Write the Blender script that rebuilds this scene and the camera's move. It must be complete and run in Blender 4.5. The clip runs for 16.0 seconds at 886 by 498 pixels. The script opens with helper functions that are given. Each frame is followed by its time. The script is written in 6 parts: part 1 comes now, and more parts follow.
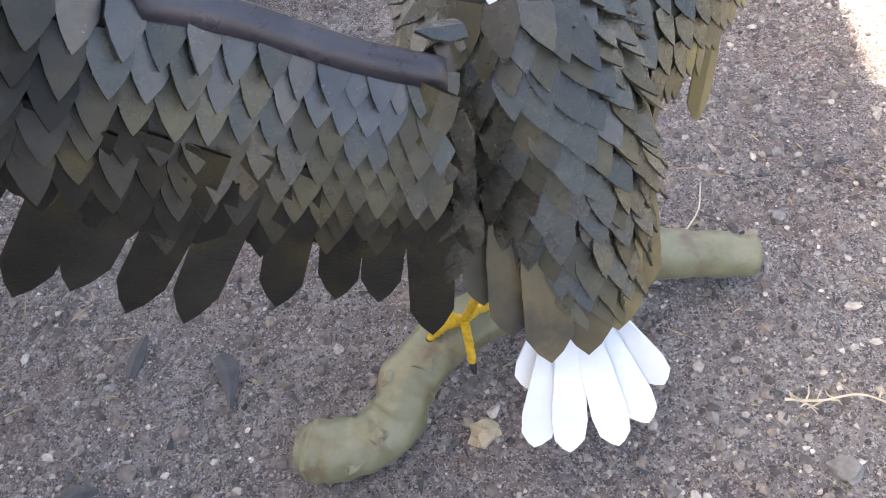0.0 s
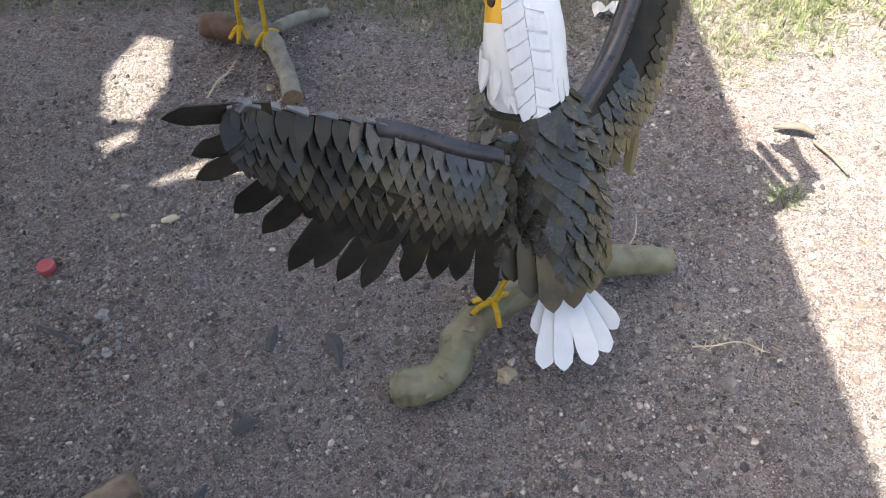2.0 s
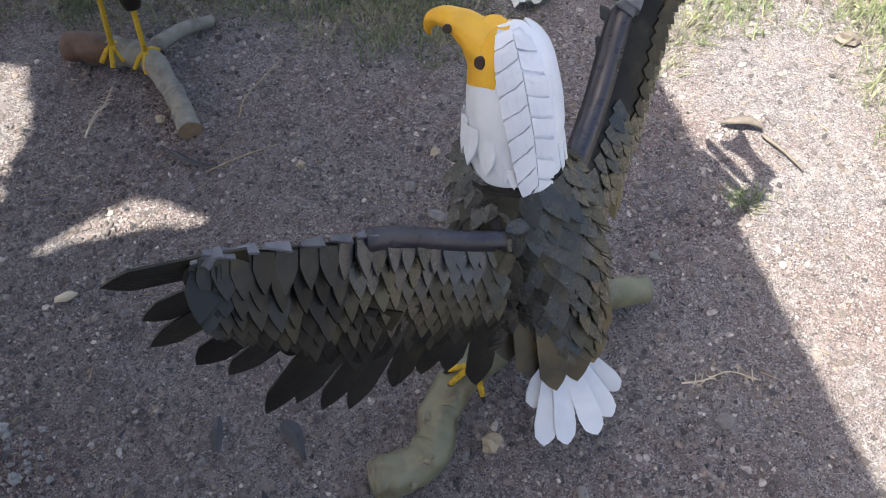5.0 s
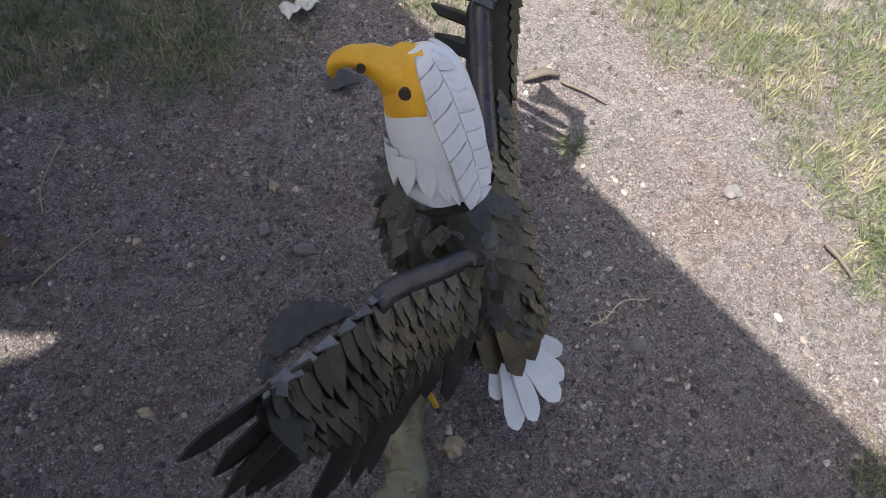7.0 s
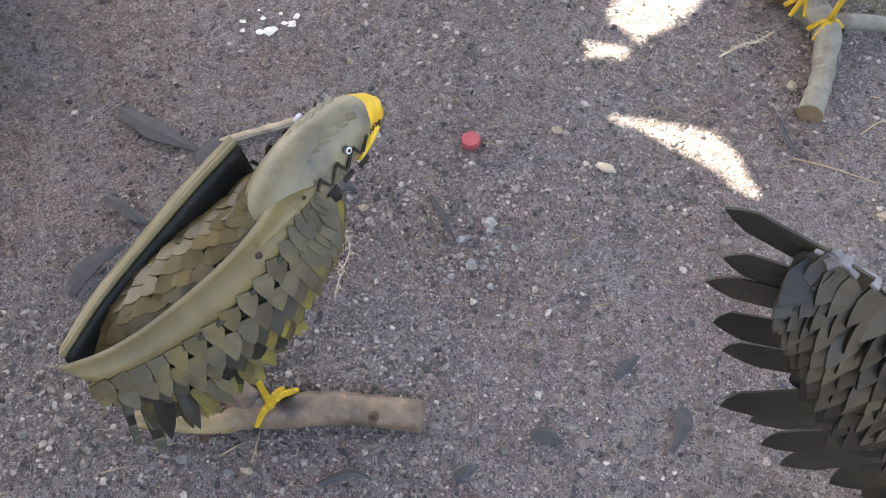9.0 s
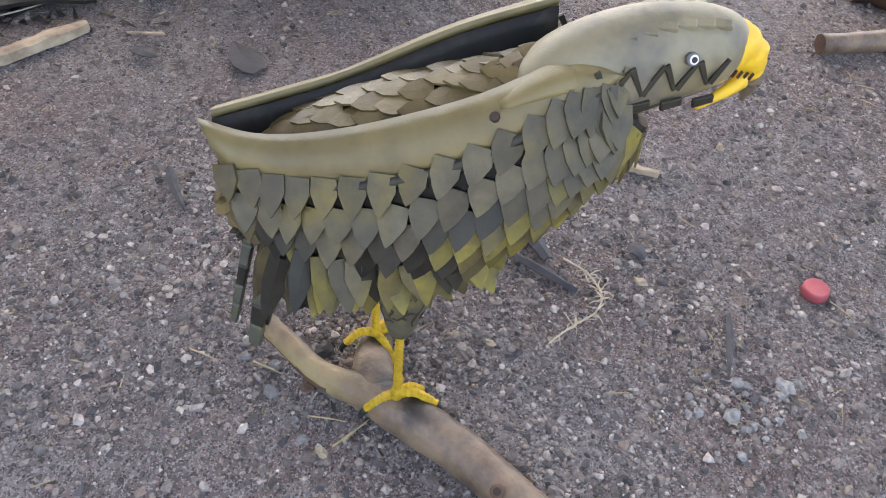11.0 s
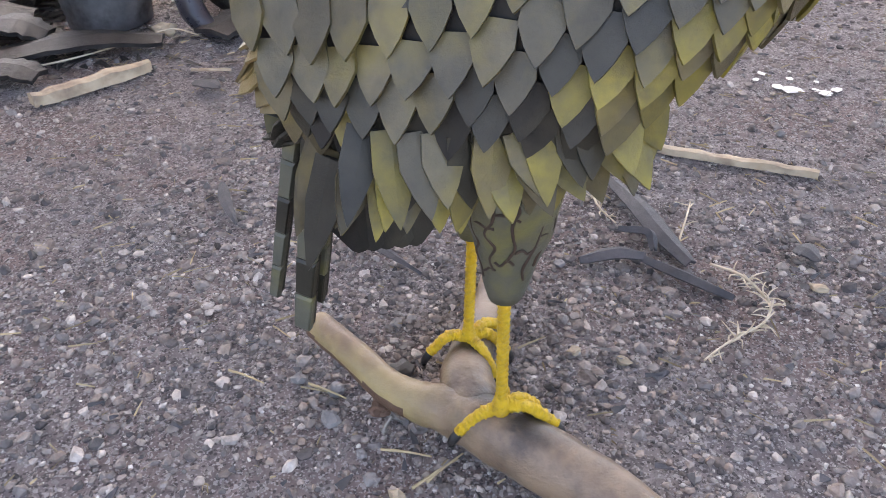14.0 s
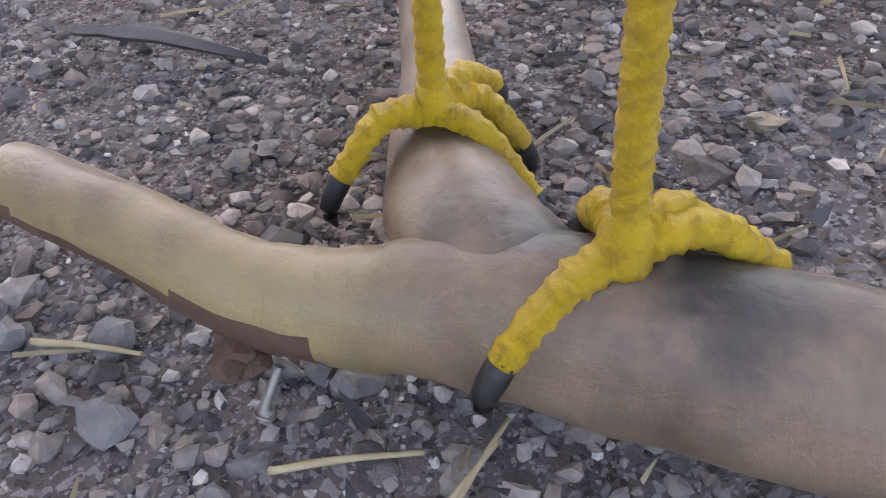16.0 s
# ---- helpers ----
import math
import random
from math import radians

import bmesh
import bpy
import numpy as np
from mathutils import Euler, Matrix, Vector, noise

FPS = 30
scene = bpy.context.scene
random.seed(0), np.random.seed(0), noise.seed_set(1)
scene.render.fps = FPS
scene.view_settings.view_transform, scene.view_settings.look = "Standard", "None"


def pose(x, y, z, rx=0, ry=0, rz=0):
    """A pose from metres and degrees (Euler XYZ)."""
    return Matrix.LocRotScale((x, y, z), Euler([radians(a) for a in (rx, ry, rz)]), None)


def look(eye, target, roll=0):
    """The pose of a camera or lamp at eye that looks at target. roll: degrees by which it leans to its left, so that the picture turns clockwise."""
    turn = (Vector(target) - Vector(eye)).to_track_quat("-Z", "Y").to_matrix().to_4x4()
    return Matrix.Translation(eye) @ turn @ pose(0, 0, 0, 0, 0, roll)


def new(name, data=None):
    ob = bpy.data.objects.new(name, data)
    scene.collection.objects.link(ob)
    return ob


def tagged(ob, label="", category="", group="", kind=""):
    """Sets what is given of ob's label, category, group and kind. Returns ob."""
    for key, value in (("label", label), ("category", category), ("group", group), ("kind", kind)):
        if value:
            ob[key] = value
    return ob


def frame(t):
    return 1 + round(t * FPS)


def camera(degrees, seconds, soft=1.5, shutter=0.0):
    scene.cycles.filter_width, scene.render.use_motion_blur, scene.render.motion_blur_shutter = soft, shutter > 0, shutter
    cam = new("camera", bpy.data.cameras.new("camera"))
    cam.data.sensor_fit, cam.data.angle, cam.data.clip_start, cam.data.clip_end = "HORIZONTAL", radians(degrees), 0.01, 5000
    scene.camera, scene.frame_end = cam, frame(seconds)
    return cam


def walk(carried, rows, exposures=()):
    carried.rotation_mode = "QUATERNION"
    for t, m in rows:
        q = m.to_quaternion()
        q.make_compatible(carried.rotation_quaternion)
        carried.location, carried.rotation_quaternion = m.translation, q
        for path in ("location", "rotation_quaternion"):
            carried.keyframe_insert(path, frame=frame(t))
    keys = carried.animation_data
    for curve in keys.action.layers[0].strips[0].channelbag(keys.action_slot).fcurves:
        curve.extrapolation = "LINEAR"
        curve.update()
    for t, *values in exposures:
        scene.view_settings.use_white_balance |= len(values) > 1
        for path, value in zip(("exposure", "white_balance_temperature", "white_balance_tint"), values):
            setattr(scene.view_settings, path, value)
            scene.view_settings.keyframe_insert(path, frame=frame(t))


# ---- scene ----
cam = camera(56.9, 16.0, soft=0.6)
PATH = [
    (0, (0.015, 0.118, 1.048), (-0.155, 1.242, -0.598), -10.3),
    (0.5, (-0.044, 0.034, 1.186), (-0.135, 1.178, -0.452), -7.5),
    (1, (-0.096, -0.103, 1.323), (-0.093, 1.034, -0.323), -7.7),
    (1.5, (-0.106, -0.212, 1.445), (-0.125, 1.016, -0.133), -7.6),
    (2, (-0.104, -0.322, 1.534), (-0.155, 0.914, -0.038), -6.7),
    (2.5, (-0.115, -0.366, 1.615), (-0.162, 0.961, 0.119), -6.2),
    (3, (-0.114, -0.396, 1.643), (-0.133, 0.922, 0.139), -6.0),
    (3.5, (-0.113, -0.383, 1.634), (-0.118, 0.957, 0.148), -5.3),
    (5.8, (-0.382, 0.204, 1.467), (0.087, 1.111, -0.252), 2.2),
    (6, (-0.415, 0.222, 1.481), (0.131, 1.106, -0.228), 2.4),
    (6.5, (-0.44, 0.225, 1.504), (0.322, 0.997, -0.177), 6.7),
    (7, (-0.479, 0.188, 1.521), (0.299, 0.968, -0.148), 7.8),
    (7.5, (-0.498, 0.177, 1.514), (0.1, 1.019, -0.199), 7.3),
    (8, (-0.515, 0.123, 1.518), (-0.239, 1.049, -0.234), 2.8),
    (8.5, (-0.462, 0.055, 1.507), (-0.776, 0.97, -0.243), -5.7),
    (9, (-0.398, -0.021, 1.482), (-1.085, 0.766, -0.224), -3.0),
    (9.5, (-0.421, -0.084, 1.44), (-1.298, 0.545, -0.244), -6.6),
    (10, (-0.428, -0.09, 1.29), (-1.486, 0.443, -0.321), 1.2),
    (10.2, (-0.461, -0.043, 1.223), (-1.563, 0.417, -0.382), 3.2),
    (12.3, (-0.218, 0.06, 0.877), (-1.845, 0.448, -0.22), 5.2),
    (12.5, (-0.214, 0.062, 0.881), (-1.854, 0.428, -0.203), 4.4),
    (13, (-0.28, 0.078, 0.856), (-1.94, 0.445, -0.198), 4.9),
    (13.5, (-0.352, 0.06, 0.767), (-2.003, 0.371, -0.318), 6.1),
    (14, (-0.469, 0.045, 0.659), (-2.079, 0.288, -0.501), -1.8),
    (14.5, (-0.609, 0.073, 0.505), (-2.147, 0.407, -0.729), -5.4),
    (15, (-0.706, 0.073, 0.394), (-2.212, 0.418, -0.876), -7.8),
    (15.5, (-0.797, 0.07, 0.293), (-2.254, 0.535, -0.996), -6.6),
    (16, (-0.859, 0.061, 0.241), (-2.266, 0.621, -1.065), -6.3),
]
walk(cam, [(t, look(eye, target, roll)) for t, eye, target, roll in PATH],
     exposures=[(0.0, 2.85, 7150, 6), (1.0, 2.55, 7150, 7), (1.5, 2.15, 7100, 8), (2.0, 2.05, 7000, 5), (3.5, 1.65, 6750, 5), (6.0, 1.6, 6450, 8), (6.5, 1.15, 6450, 8), (7.0, 0.97, 6500, 7), (7.5, 1.0, 6500, 6),
                (8.0, 1.75, 6800, 6), (8.5, 2.7, 7150, 7), (9.5, 3.0, 7350, 7), (10.0, 3.15, 7450, 6), (12.5, 3.2, 7400, 12), (14.5, 3.4, 7400, 12), (16.0, 3.25, 7300, 13)])

# ---- light: open sky beside an added shade roof, high sun from behind it ----
SUN = Vector((-0.50, -0.03, 1.0)).normalized()
world = bpy.data.worlds.new("sky")
scene.world = world
world.use_nodes = True
wn = world.node_tree
sky = wn.nodes.new("ShaderNodeTexSky")
sky.sky_type = "NISHITA"
sky.sun_disc = False
sky.sun_elevation = math.asin(SUN.z)
sky.sun_rotation = math.atan2(SUN.x, SUN.y)
sky.air_density, sky.dust_density, sky.ozone_density = 0.8, 4.0, 0.5
wn.links.new(sky.outputs[0], wn.nodes["Background"].inputs[0])
wn.nodes["Background"].inputs[1].default_value = 0.12
sun = new("sun", bpy.data.lights.new("sun", "SUN"))
sun.data.energy, sun.data.angle, sun.data.color = 4.5, radians(0.53), (1.0, 0.95, 0.87)
sun.matrix_world = look(SUN * 30, (0, 0, 0))


# ---- materials ----
def mat(name, ca, cb, size=30.0, rough=0.6, bump=0.2, fine=220.0, metal=0.0, vary=0.25, cc=None, patch=6.0, spread=0.5, coat=0.0, speckle=(), dark_spots=(), shine=0.5, zone=None):
    """Two colours mixed by noise of two scales, a third in larger patches, brightness varied island by island."""
    m = bpy.data.materials.new(name)
    m.use_nodes = True
    t = m.node_tree
    N, Lk = t.nodes, t.links
    b = N["Principled BSDF"]
    tc = N.new("ShaderNodeTexCoord")

    def noise_at(scale, detail=6.0, rgh=0.6):
        n = N.new("ShaderNodeTexNoise")
        n.inputs["Scale"].default_value, n.inputs["Detail"].default_value, n.inputs["Roughness"].default_value = scale, detail, rgh
        Lk.new(tc.outputs["Object"], n.inputs["Vector"])
        return n.outputs[0]

    def ramp(src, lo, hi):
        r = N.new("ShaderNodeMapRange")
        r.inputs[1].default_value, r.inputs[2].default_value = lo, hi
        Lk.new(src, r.inputs[0])
        return r.outputs[0]

    def mix(fac, x, y):
        k = N.new("ShaderNodeMix")
        k.data_type = "RGBA"
        Lk.new(fac, k.inputs[0])
        for s, v in ((k.inputs[6], x), (k.inputs[7], y)):
            if isinstance(v, tuple):
                s.default_value = (*v, 1)
            else:
                Lk.new(v, s)
        return k.outputs[2]

    col = mix(ramp(noise_at(size), 0.5 - spread * 0.4, 0.5 + spread * 0.4), ca, cb)
    if cc:
        col = mix(ramp(noise_at(patch, 4.0), 0.5, 0.68), col, cc)
    for scale, lo, hi in speckle:
        vo = N.new("ShaderNodeTexVoronoi")
        vo.inputs["Scale"].default_value = scale
        Lk.new(tc.outputs["Object"], vo.inputs["Vector"])
        sp = N.new("ShaderNodeSeparateColor")
        Lk.new(vo.outputs["Color"], sp.inputs[0])
        h2 = N.new("ShaderNodeHueSaturation")
        Lk.new(ramp2(N, Lk, sp.outputs[0], lo, hi), h2.inputs["Value"])
        Lk.new(col, h2.inputs["Color"])
        col = h2.outputs[0]
    geo = N.new("ShaderNodeNewGeometry")
    if zone:
        # bark-stained part beyond a wandering line across y
        sep = N.new("ShaderNodeSeparateXYZ")
        Lk.new(geo.outputs["Position"], sep.inputs[0])
        wav = N.new("ShaderNodeMath")
        wav.operation = "MULTIPLY_ADD"
        Lk.new(noise_at(28, 5.0), wav.inputs[0])
        wav.inputs[1].default_value = 0.09
        Lk.new(sep.outputs[1], wav.inputs[2])
        col = mix(ramp(wav.outputs[0], zone[0], zone[1]), col, mix(ramp(noise_at(18, 6.0), 0.36, 0.62), zone[2], zone[3]))
    # near-black spots round given points, edges broken by noise
    for sx, sy, sz, sr in dark_spots:
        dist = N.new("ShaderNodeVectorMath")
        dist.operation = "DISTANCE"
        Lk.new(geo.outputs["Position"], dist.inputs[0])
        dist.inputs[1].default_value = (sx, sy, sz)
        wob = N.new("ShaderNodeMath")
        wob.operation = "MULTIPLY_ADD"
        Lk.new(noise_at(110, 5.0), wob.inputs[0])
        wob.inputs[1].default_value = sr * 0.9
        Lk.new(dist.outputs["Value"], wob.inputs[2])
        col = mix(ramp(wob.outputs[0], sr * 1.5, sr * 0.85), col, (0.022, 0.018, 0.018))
    hsv = N.new("ShaderNodeHueSaturation")
    Lk.new(ramp2(N, Lk, geo.outputs["Random Per Island"], 1 - vary, 1 + vary), hsv.inputs["Value"])
    Lk.new(col, hsv.inputs["Color"])
    Lk.new(hsv.outputs[0], b.inputs["Base Color"])
    b.inputs["Metallic"].default_value = metal
    b.inputs["Specular IOR Level"].default_value = shine
    rr = N.new("ShaderNodeMapRange")
    rr.inputs[3].default_value, rr.inputs[4].default_value = max(0.05, rough - 0.14), min(1.0, rough + 0.14)
    Lk.new(noise_at(size * 2.3), rr.inputs[0])
    Lk.new(rr.outputs[0], b.inputs["Roughness"])
    if coat:
        b.inputs["Coat Weight"].default_value, b.inputs["Coat Roughness"].default_value = coat, 0.3
    if bump:
        bp = N.new("ShaderNodeBump")
        bp.inputs["Strength"].default_value, bp.inputs["Distance"].default_value = min(bump, 1.0), 0.004
        Lk.new(noise_at(fine, 8.0, 0.7), bp.inputs["Height"])
        Lk.new(bp.outputs[0], b.inputs["Normal"])
    return m


def ramp2(N, Lk, src, lo, hi):
    r = N.new("ShaderNodeMapRange")
    r.inputs[3].default_value, r.inputs[4].default_value = lo, hi
    Lk.new(src, r.inputs[0])
    return r.outputs[0]


def earth(name):
    """Trodden dirt: grey and brown patches, crumbs of three sizes, fine dark pits and pale grit."""
    m = bpy.data.materials.new(name)
    m.use_nodes = True
    N, Lk = m.node_tree.nodes, m.node_tree.links
    b = N["Principled BSDF"]
    tc = N.new("ShaderNodeTexCoord")

    def nz(scale, detail=6.0, rgh=0.6):
        n = N.new("ShaderNodeTexNoise")
        n.inputs["Scale"].default_value, n.inputs["Detail"].default_value, n.inputs["Roughness"].default_value = scale, detail, rgh
        Lk.new(tc.outputs["Object"], n.inputs["Vector"])
        return n.outputs[0]

    def rng(src, a, c, lo=0.0, hi=1.0):
        r = N.new("ShaderNodeMapRange")
        for k, v in enumerate((a, c, lo, hi)):
            r.inputs[k + 1].default_value = v
        Lk.new(src, r.inputs[0])
        return r.outputs[0]

    def mix(fac, x, y):
        k = N.new("ShaderNodeMix")
        k.data_type = "RGBA"
        Lk.new(fac, k.inputs[0])
        for q, v in ((k.inputs[6], x), (k.inputs[7], y)):
            if isinstance(v, tuple):
                q.default_value = (*v, 1)
            else:
                Lk.new(v, q)
        return k.outputs[2]

    grey = mix(rng(nz(26), 0.35, 0.65), (0.198, 0.174, 0.174), (0.347, 0.307, 0.303))
    brown = mix(rng(nz(33), 0.35, 0.65), (0.198, 0.146, 0.138), (0.331, 0.256, 0.235))
    col = mix(rng(nz(2.6, 5.0), 0.42, 0.60), grey, brown)
    col = mix(rng(nz(5.5, 6.0), 0.55, 0.72, 0.0, 0.6), col, (0.410, 0.370, 0.357))
    col = mix(rng(nz(9.0, 7.0, 0.7), 0.58, 0.74, 0.0, 0.55), col, (0.130, 0.106, 0.110))
    # grit: single grains lighter or darker than the dirt
    for scale, cut, tone, amount in ((95, 0.80, (0.137, 0.122, 0.124), 0.55), (120, 0.86, (0.416, 0.385, 0.367), 0.5), (240, 0.90, (0.529, 0.489, 0.477), 0.8), (330, 0.82, (0.080, 0.069, 0.070), 0.75), (520, 0.86, (0.555, 0.515, 0.504), 0.7)):
        vo = N.new("ShaderNodeTexVoronoi")
        vo.inputs["Scale"].default_value = scale
        Lk.new(tc.outputs["Object"], vo.inputs["Vector"])
        sp = N.new("ShaderNodeSeparateColor")
        Lk.new(vo.outputs["Color"], sp.inputs[0])
        col = mix(rng(sp.outputs[0], cut, cut + 0.02, 0.0, amount), col, tone)
    Lk.new(col, b.inputs["Base Color"])
    b.inputs["Roughness"].default_value = 0.95
    b.inputs["Specular IOR Level"].default_value = 0.25
    last = None
    for scale, dist, strength in ((40, 0.020, 1.0), (150, 0.010, 1.0), (480, 0.004, 1.0)):
        bp = N.new("ShaderNodeBump")
        bp.inputs["Strength"].default_value, bp.inputs["Distance"].default_value = strength, dist
        Lk.new(nz(scale, 7.0, 0.65), bp.inputs["Height"])
        if last:
            Lk.new(last, bp.inputs["Normal"])
        last = bp.outputs[0]
    Lk.new(last, b.inputs["Normal"])
    return m


def pebbles(name):
    """Stones of many greys and browns, each its own."""
    m = mat(name, (0.156, 0.137, 0.124), (0.295, 0.265, 0.240), 120, 0.9, 0.5, 600, vary=0.0)
    N, Lk = m.node_tree.nodes, m.node_tree.links
    b = N["Principled BSDF"]
    src = b.inputs["Base Color"].links[0].from_socket
    geo = N.new("ShaderNodeNewGeometry")
    ra = N.new("ShaderNodeValToRGB")
    el = ra.color_ramp.elements
    el[0].position, el[0].color = 0.0, (0.24, 0.24, 0.27, 1)
    el[1].position, el[1].color = 1.0, (2.3, 2.28, 2.26, 1)
    for p, c in ((0.25, (0.60, 0.59, 0.62, 1)), (0.55, (1.08, 1.06, 1.08, 1)), (0.66, (1.08, 0.95, 0.88, 1)), (0.85, (1.42, 1.40, 1.40, 1))):
        e = el.new(p)
        e.color = c
    Lk.new(geo.outputs["Random Per Island"], ra.inputs[0])
    k = N.new("ShaderNodeMix")
    k.data_type, k.blend_type = "RGBA", "MULTIPLY"
    k.inputs[0].default_value = 1.0
    Lk.new(src, k.inputs[6]), Lk.new(ra.outputs[0], k.inputs[7])
    Lk.new(k.outputs[2], b.inputs["Base Color"])
    return m


DIRT = earth("dirt")
GRAVEL = pebbles("gravel")
CHIPS = mat("pale_chips", (0.34, 0.315, 0.29), (0.58, 0.55, 0.51), 120, 0.85, 0.4, 600, vary=0.35)
RUBBER = mat("feather_rubber", (0.0105, 0.0105, 0.0087), (0.0285, 0.0267, 0.0192), 34, 0.27, 0.22, 420, vary=0.45, cc=(0.0384, 0.0322, 0.0136), patch=9, shine=0.75)
# lighter bluish copy of the feather rubber, a highlight put into its colour
BLUE_SHEEN = mat("blue_sheen_rubber", (0.0248, 0.0248, 0.0285), (0.0527, 0.0521, 0.0558), 30, 0.24, 0.2, 420, vary=0.3, shine=0.8)
STRIP = mat("brown_tail_rubber", (0.030, 0.026, 0.016), (0.088, 0.068, 0.034), 16, 0.36, 0.25, 300, vary=0.3, cc=(0.018, 0.016, 0.012), patch=14)
PRIMARY = mat("long_feather_rubber", (0.0056, 0.0056, 0.0052), (0.0210, 0.0203, 0.0161), 45, 0.34, 0.35, 300, vary=0.45, cc=(0.0364, 0.0308, 0.0140), patch=14, shine=0.42)
TAN_RUBBER = mat("tan_feather_rubber", (0.0210, 0.0196, 0.0119), (0.0546, 0.0476, 0.0252), 30, 0.30, 0.3, 420, vary=0.4)
DARK = mat("dark_rubber_gap_shade", (0.006, 0.0055, 0.005), (0.013, 0.012, 0.0105), 22, 0.5, 0.25, 500, vary=0.4, cc=(0.028, 0.026, 0.017), patch=16, shine=0.28)
RIM = mat("bluish_rubber", (0.022, 0.021, 0.028), (0.045, 0.043, 0.055), 24, 0.30, 0.15, 400, vary=0.15)
TAB = mat("grey_rubber_tab", (0.085, 0.085, 0.095), (0.16, 0.16, 0.175), 50, 0.5, 0.3, 400, vary=0.35)
OLIVE = mat("olive_painted_rubber", (0.140, 0.110, 0.044), (0.205, 0.168, 0.076), 14, 0.36, 0.2, 400, vary=0.12, cc=(0.085, 0.068, 0.030), patch=7)
BACK = mat("brown_back_rubber", (0.078, 0.056, 0.020), (0.150, 0.115, 0.050), 40, 0.36, 0.2, 400, vary=0.35)
SCALE = mat("olive_scale_rubber", (0.0390, 0.0320, 0.0156), (0.0858, 0.0718, 0.0374), 40, 0.36, 0.25, 450, vary=0.35, cc=(0.1092, 0.0874, 0.0203), patch=14)
SCALE_DARK = mat("dark_olive_rubber", (0.0112, 0.0108, 0.0080), (0.0304, 0.0288, 0.0200), 30, 0.45, 0.25, 450, vary=0.4, shine=0.4)
LIME = mat("yellow_green_rubber", (0.1827, 0.1487, 0.0187), (0.0638, 0.0561, 0.0255), 34, 0.5, 0.25, 450, vary=0.4)
THIGH = mat("grey_green_rubber", (0.060, 0.062, 0.048), (0.095, 0.095, 0.068), 20, 0.55, 0.3, 300, vary=0.0, cc=(0.13, 0.12, 0.045), patch=18)
WHITE = mat("white_paint", (0.74, 0.76, 0.80), (0.62, 0.65, 0.70), 18, 0.4, 0.15, 300, vary=0.06)
YELLOW = mat("yellow_paint", (0.80, 0.46, 0.025), (0.66, 0.34, 0.02), 30, 0.42, 0.2, 300, vary=0.04)
LEMON = mat("lemon_paint", (0.76, 0.49, 0.022), (0.62, 0.385, 0.02), 90, 0.36, 0.9, 520, vary=0.05, cc=(0.50, 0.30, 0.025), patch=150)
CLAW = mat("black_paint", (0.012, 0.012, 0.013), (0.03, 0.028, 0.028), 60, 0.45, 0.3, 400, vary=0.1)
HOLE = mat("dark_hole", (0.030, 0.016, 0.012), (0.05, 0.03, 0.02), 60, 0.7, 0.2, 400, vary=0.0)
HORN = mat("horn_rubber", (0.12, 0.10, 0.07), (0.20, 0.17, 0.12), 60, 0.5, 0.2, 400, vary=0.0)
HEADGREY = mat("olive_grey_paint", (0.165, 0.145, 0.082), (0.235, 0.212, 0.142), 14, 0.36, 0.2, 300, vary=0.12, cc=(0.110, 0.100, 0.078), patch=12)
LOGGREEN = mat("green_grey_log", (0.130, 0.128, 0.066), (0.235, 0.215, 0.135), 17, 0.40, 0.5, 120, vary=0.0, cc=(0.120, 0.070, 0.042), patch=15, coat=0.35, spread=0.5)
LOGTAN = mat("peeled_tan_wood", (0.380, 0.285, 0.128), (0.255, 0.178, 0.086), 15, 0.40, 0.6, 170, vary=0.0, cc=(0.180, 0.116, 0.070), patch=11, coat=0.30, zone=(0.122, 0.195, (0.092, 0.060, 0.042), (0.250, 0.172, 0.112)), dark_spots=((-0.986, 0.200, 0.071, 0.030), (-1.034, 0.172, 0.069, 0.022), (-1.112, 0.170, 0.066, 0.020)))
BARK = mat("brown_bark", (0.085, 0.045, 0.028), (0.15, 0.085, 0.055), 40, 0.6, 0.7, 160, vary=0.0)
LOGGREY = mat("grey_branch", (0.19, 0.175, 0.14), (0.30, 0.28, 0.23), 35, 0.7, 0.5, 160, vary=0.0, cc=(0.12, 0.09, 0.07), patch=16)
ENDGRAIN = mat("cut_end", (0.32, 0.22, 0.13), (0.20, 0.13, 0.08), 60, 0.8, 0.4, 200, vary=0.0)
TYRE = mat("tyre_rubber", (0.016, 0.016, 0.018), (0.034, 0.033, 0.037), 30, 0.55, 0.4, 260, vary=0.15, cc=(0.060, 0.055, 0.053), patch=9)
OLDRUB = mat("old_black_rubber", (0.007, 0.0065, 0.007), (0.020, 0.019, 0.021), 30, 0.55, 0.5, 200, vary=0.5, cc=(0.035, 0.032, 0.030), patch=12, shine=0.35)
NECK = mat("pale_grey_paint", (0.40, 0.42, 0.47), (0.52, 0.55, 0.60), 30, 0.5, 0.2, 300, vary=0.0)
CLOD = mat("earth_clods", (0.140, 0.112, 0.102), (0.255, 0.216, 0.196), 90, 0.95, 1.0, 300, vary=0.30)
SCRAP = mat("scrap_rubber", (0.034, 0.034, 0.040), (0.066, 0.064, 0.070), 50, 0.65, 0.5, 260, vary=0.25)
STRAW = mat("straw", (0.42, 0.34, 0.20), (0.28, 0.21, 0.12), 60, 0.8, 0.3, 300, vary=0.35)
PLANK = mat("split_wood", (0.50, 0.41, 0.30), (0.36, 0.28, 0.19), 30, 0.8, 0.6, 150, vary=0.1, cc=(0.22, 0.16, 0.12), patch=14)
VINE = mat("dry_stem", (0.62, 0.54, 0.42), (0.46, 0.38, 0.27), 60, 0.8, 0.3, 300, vary=0.15)
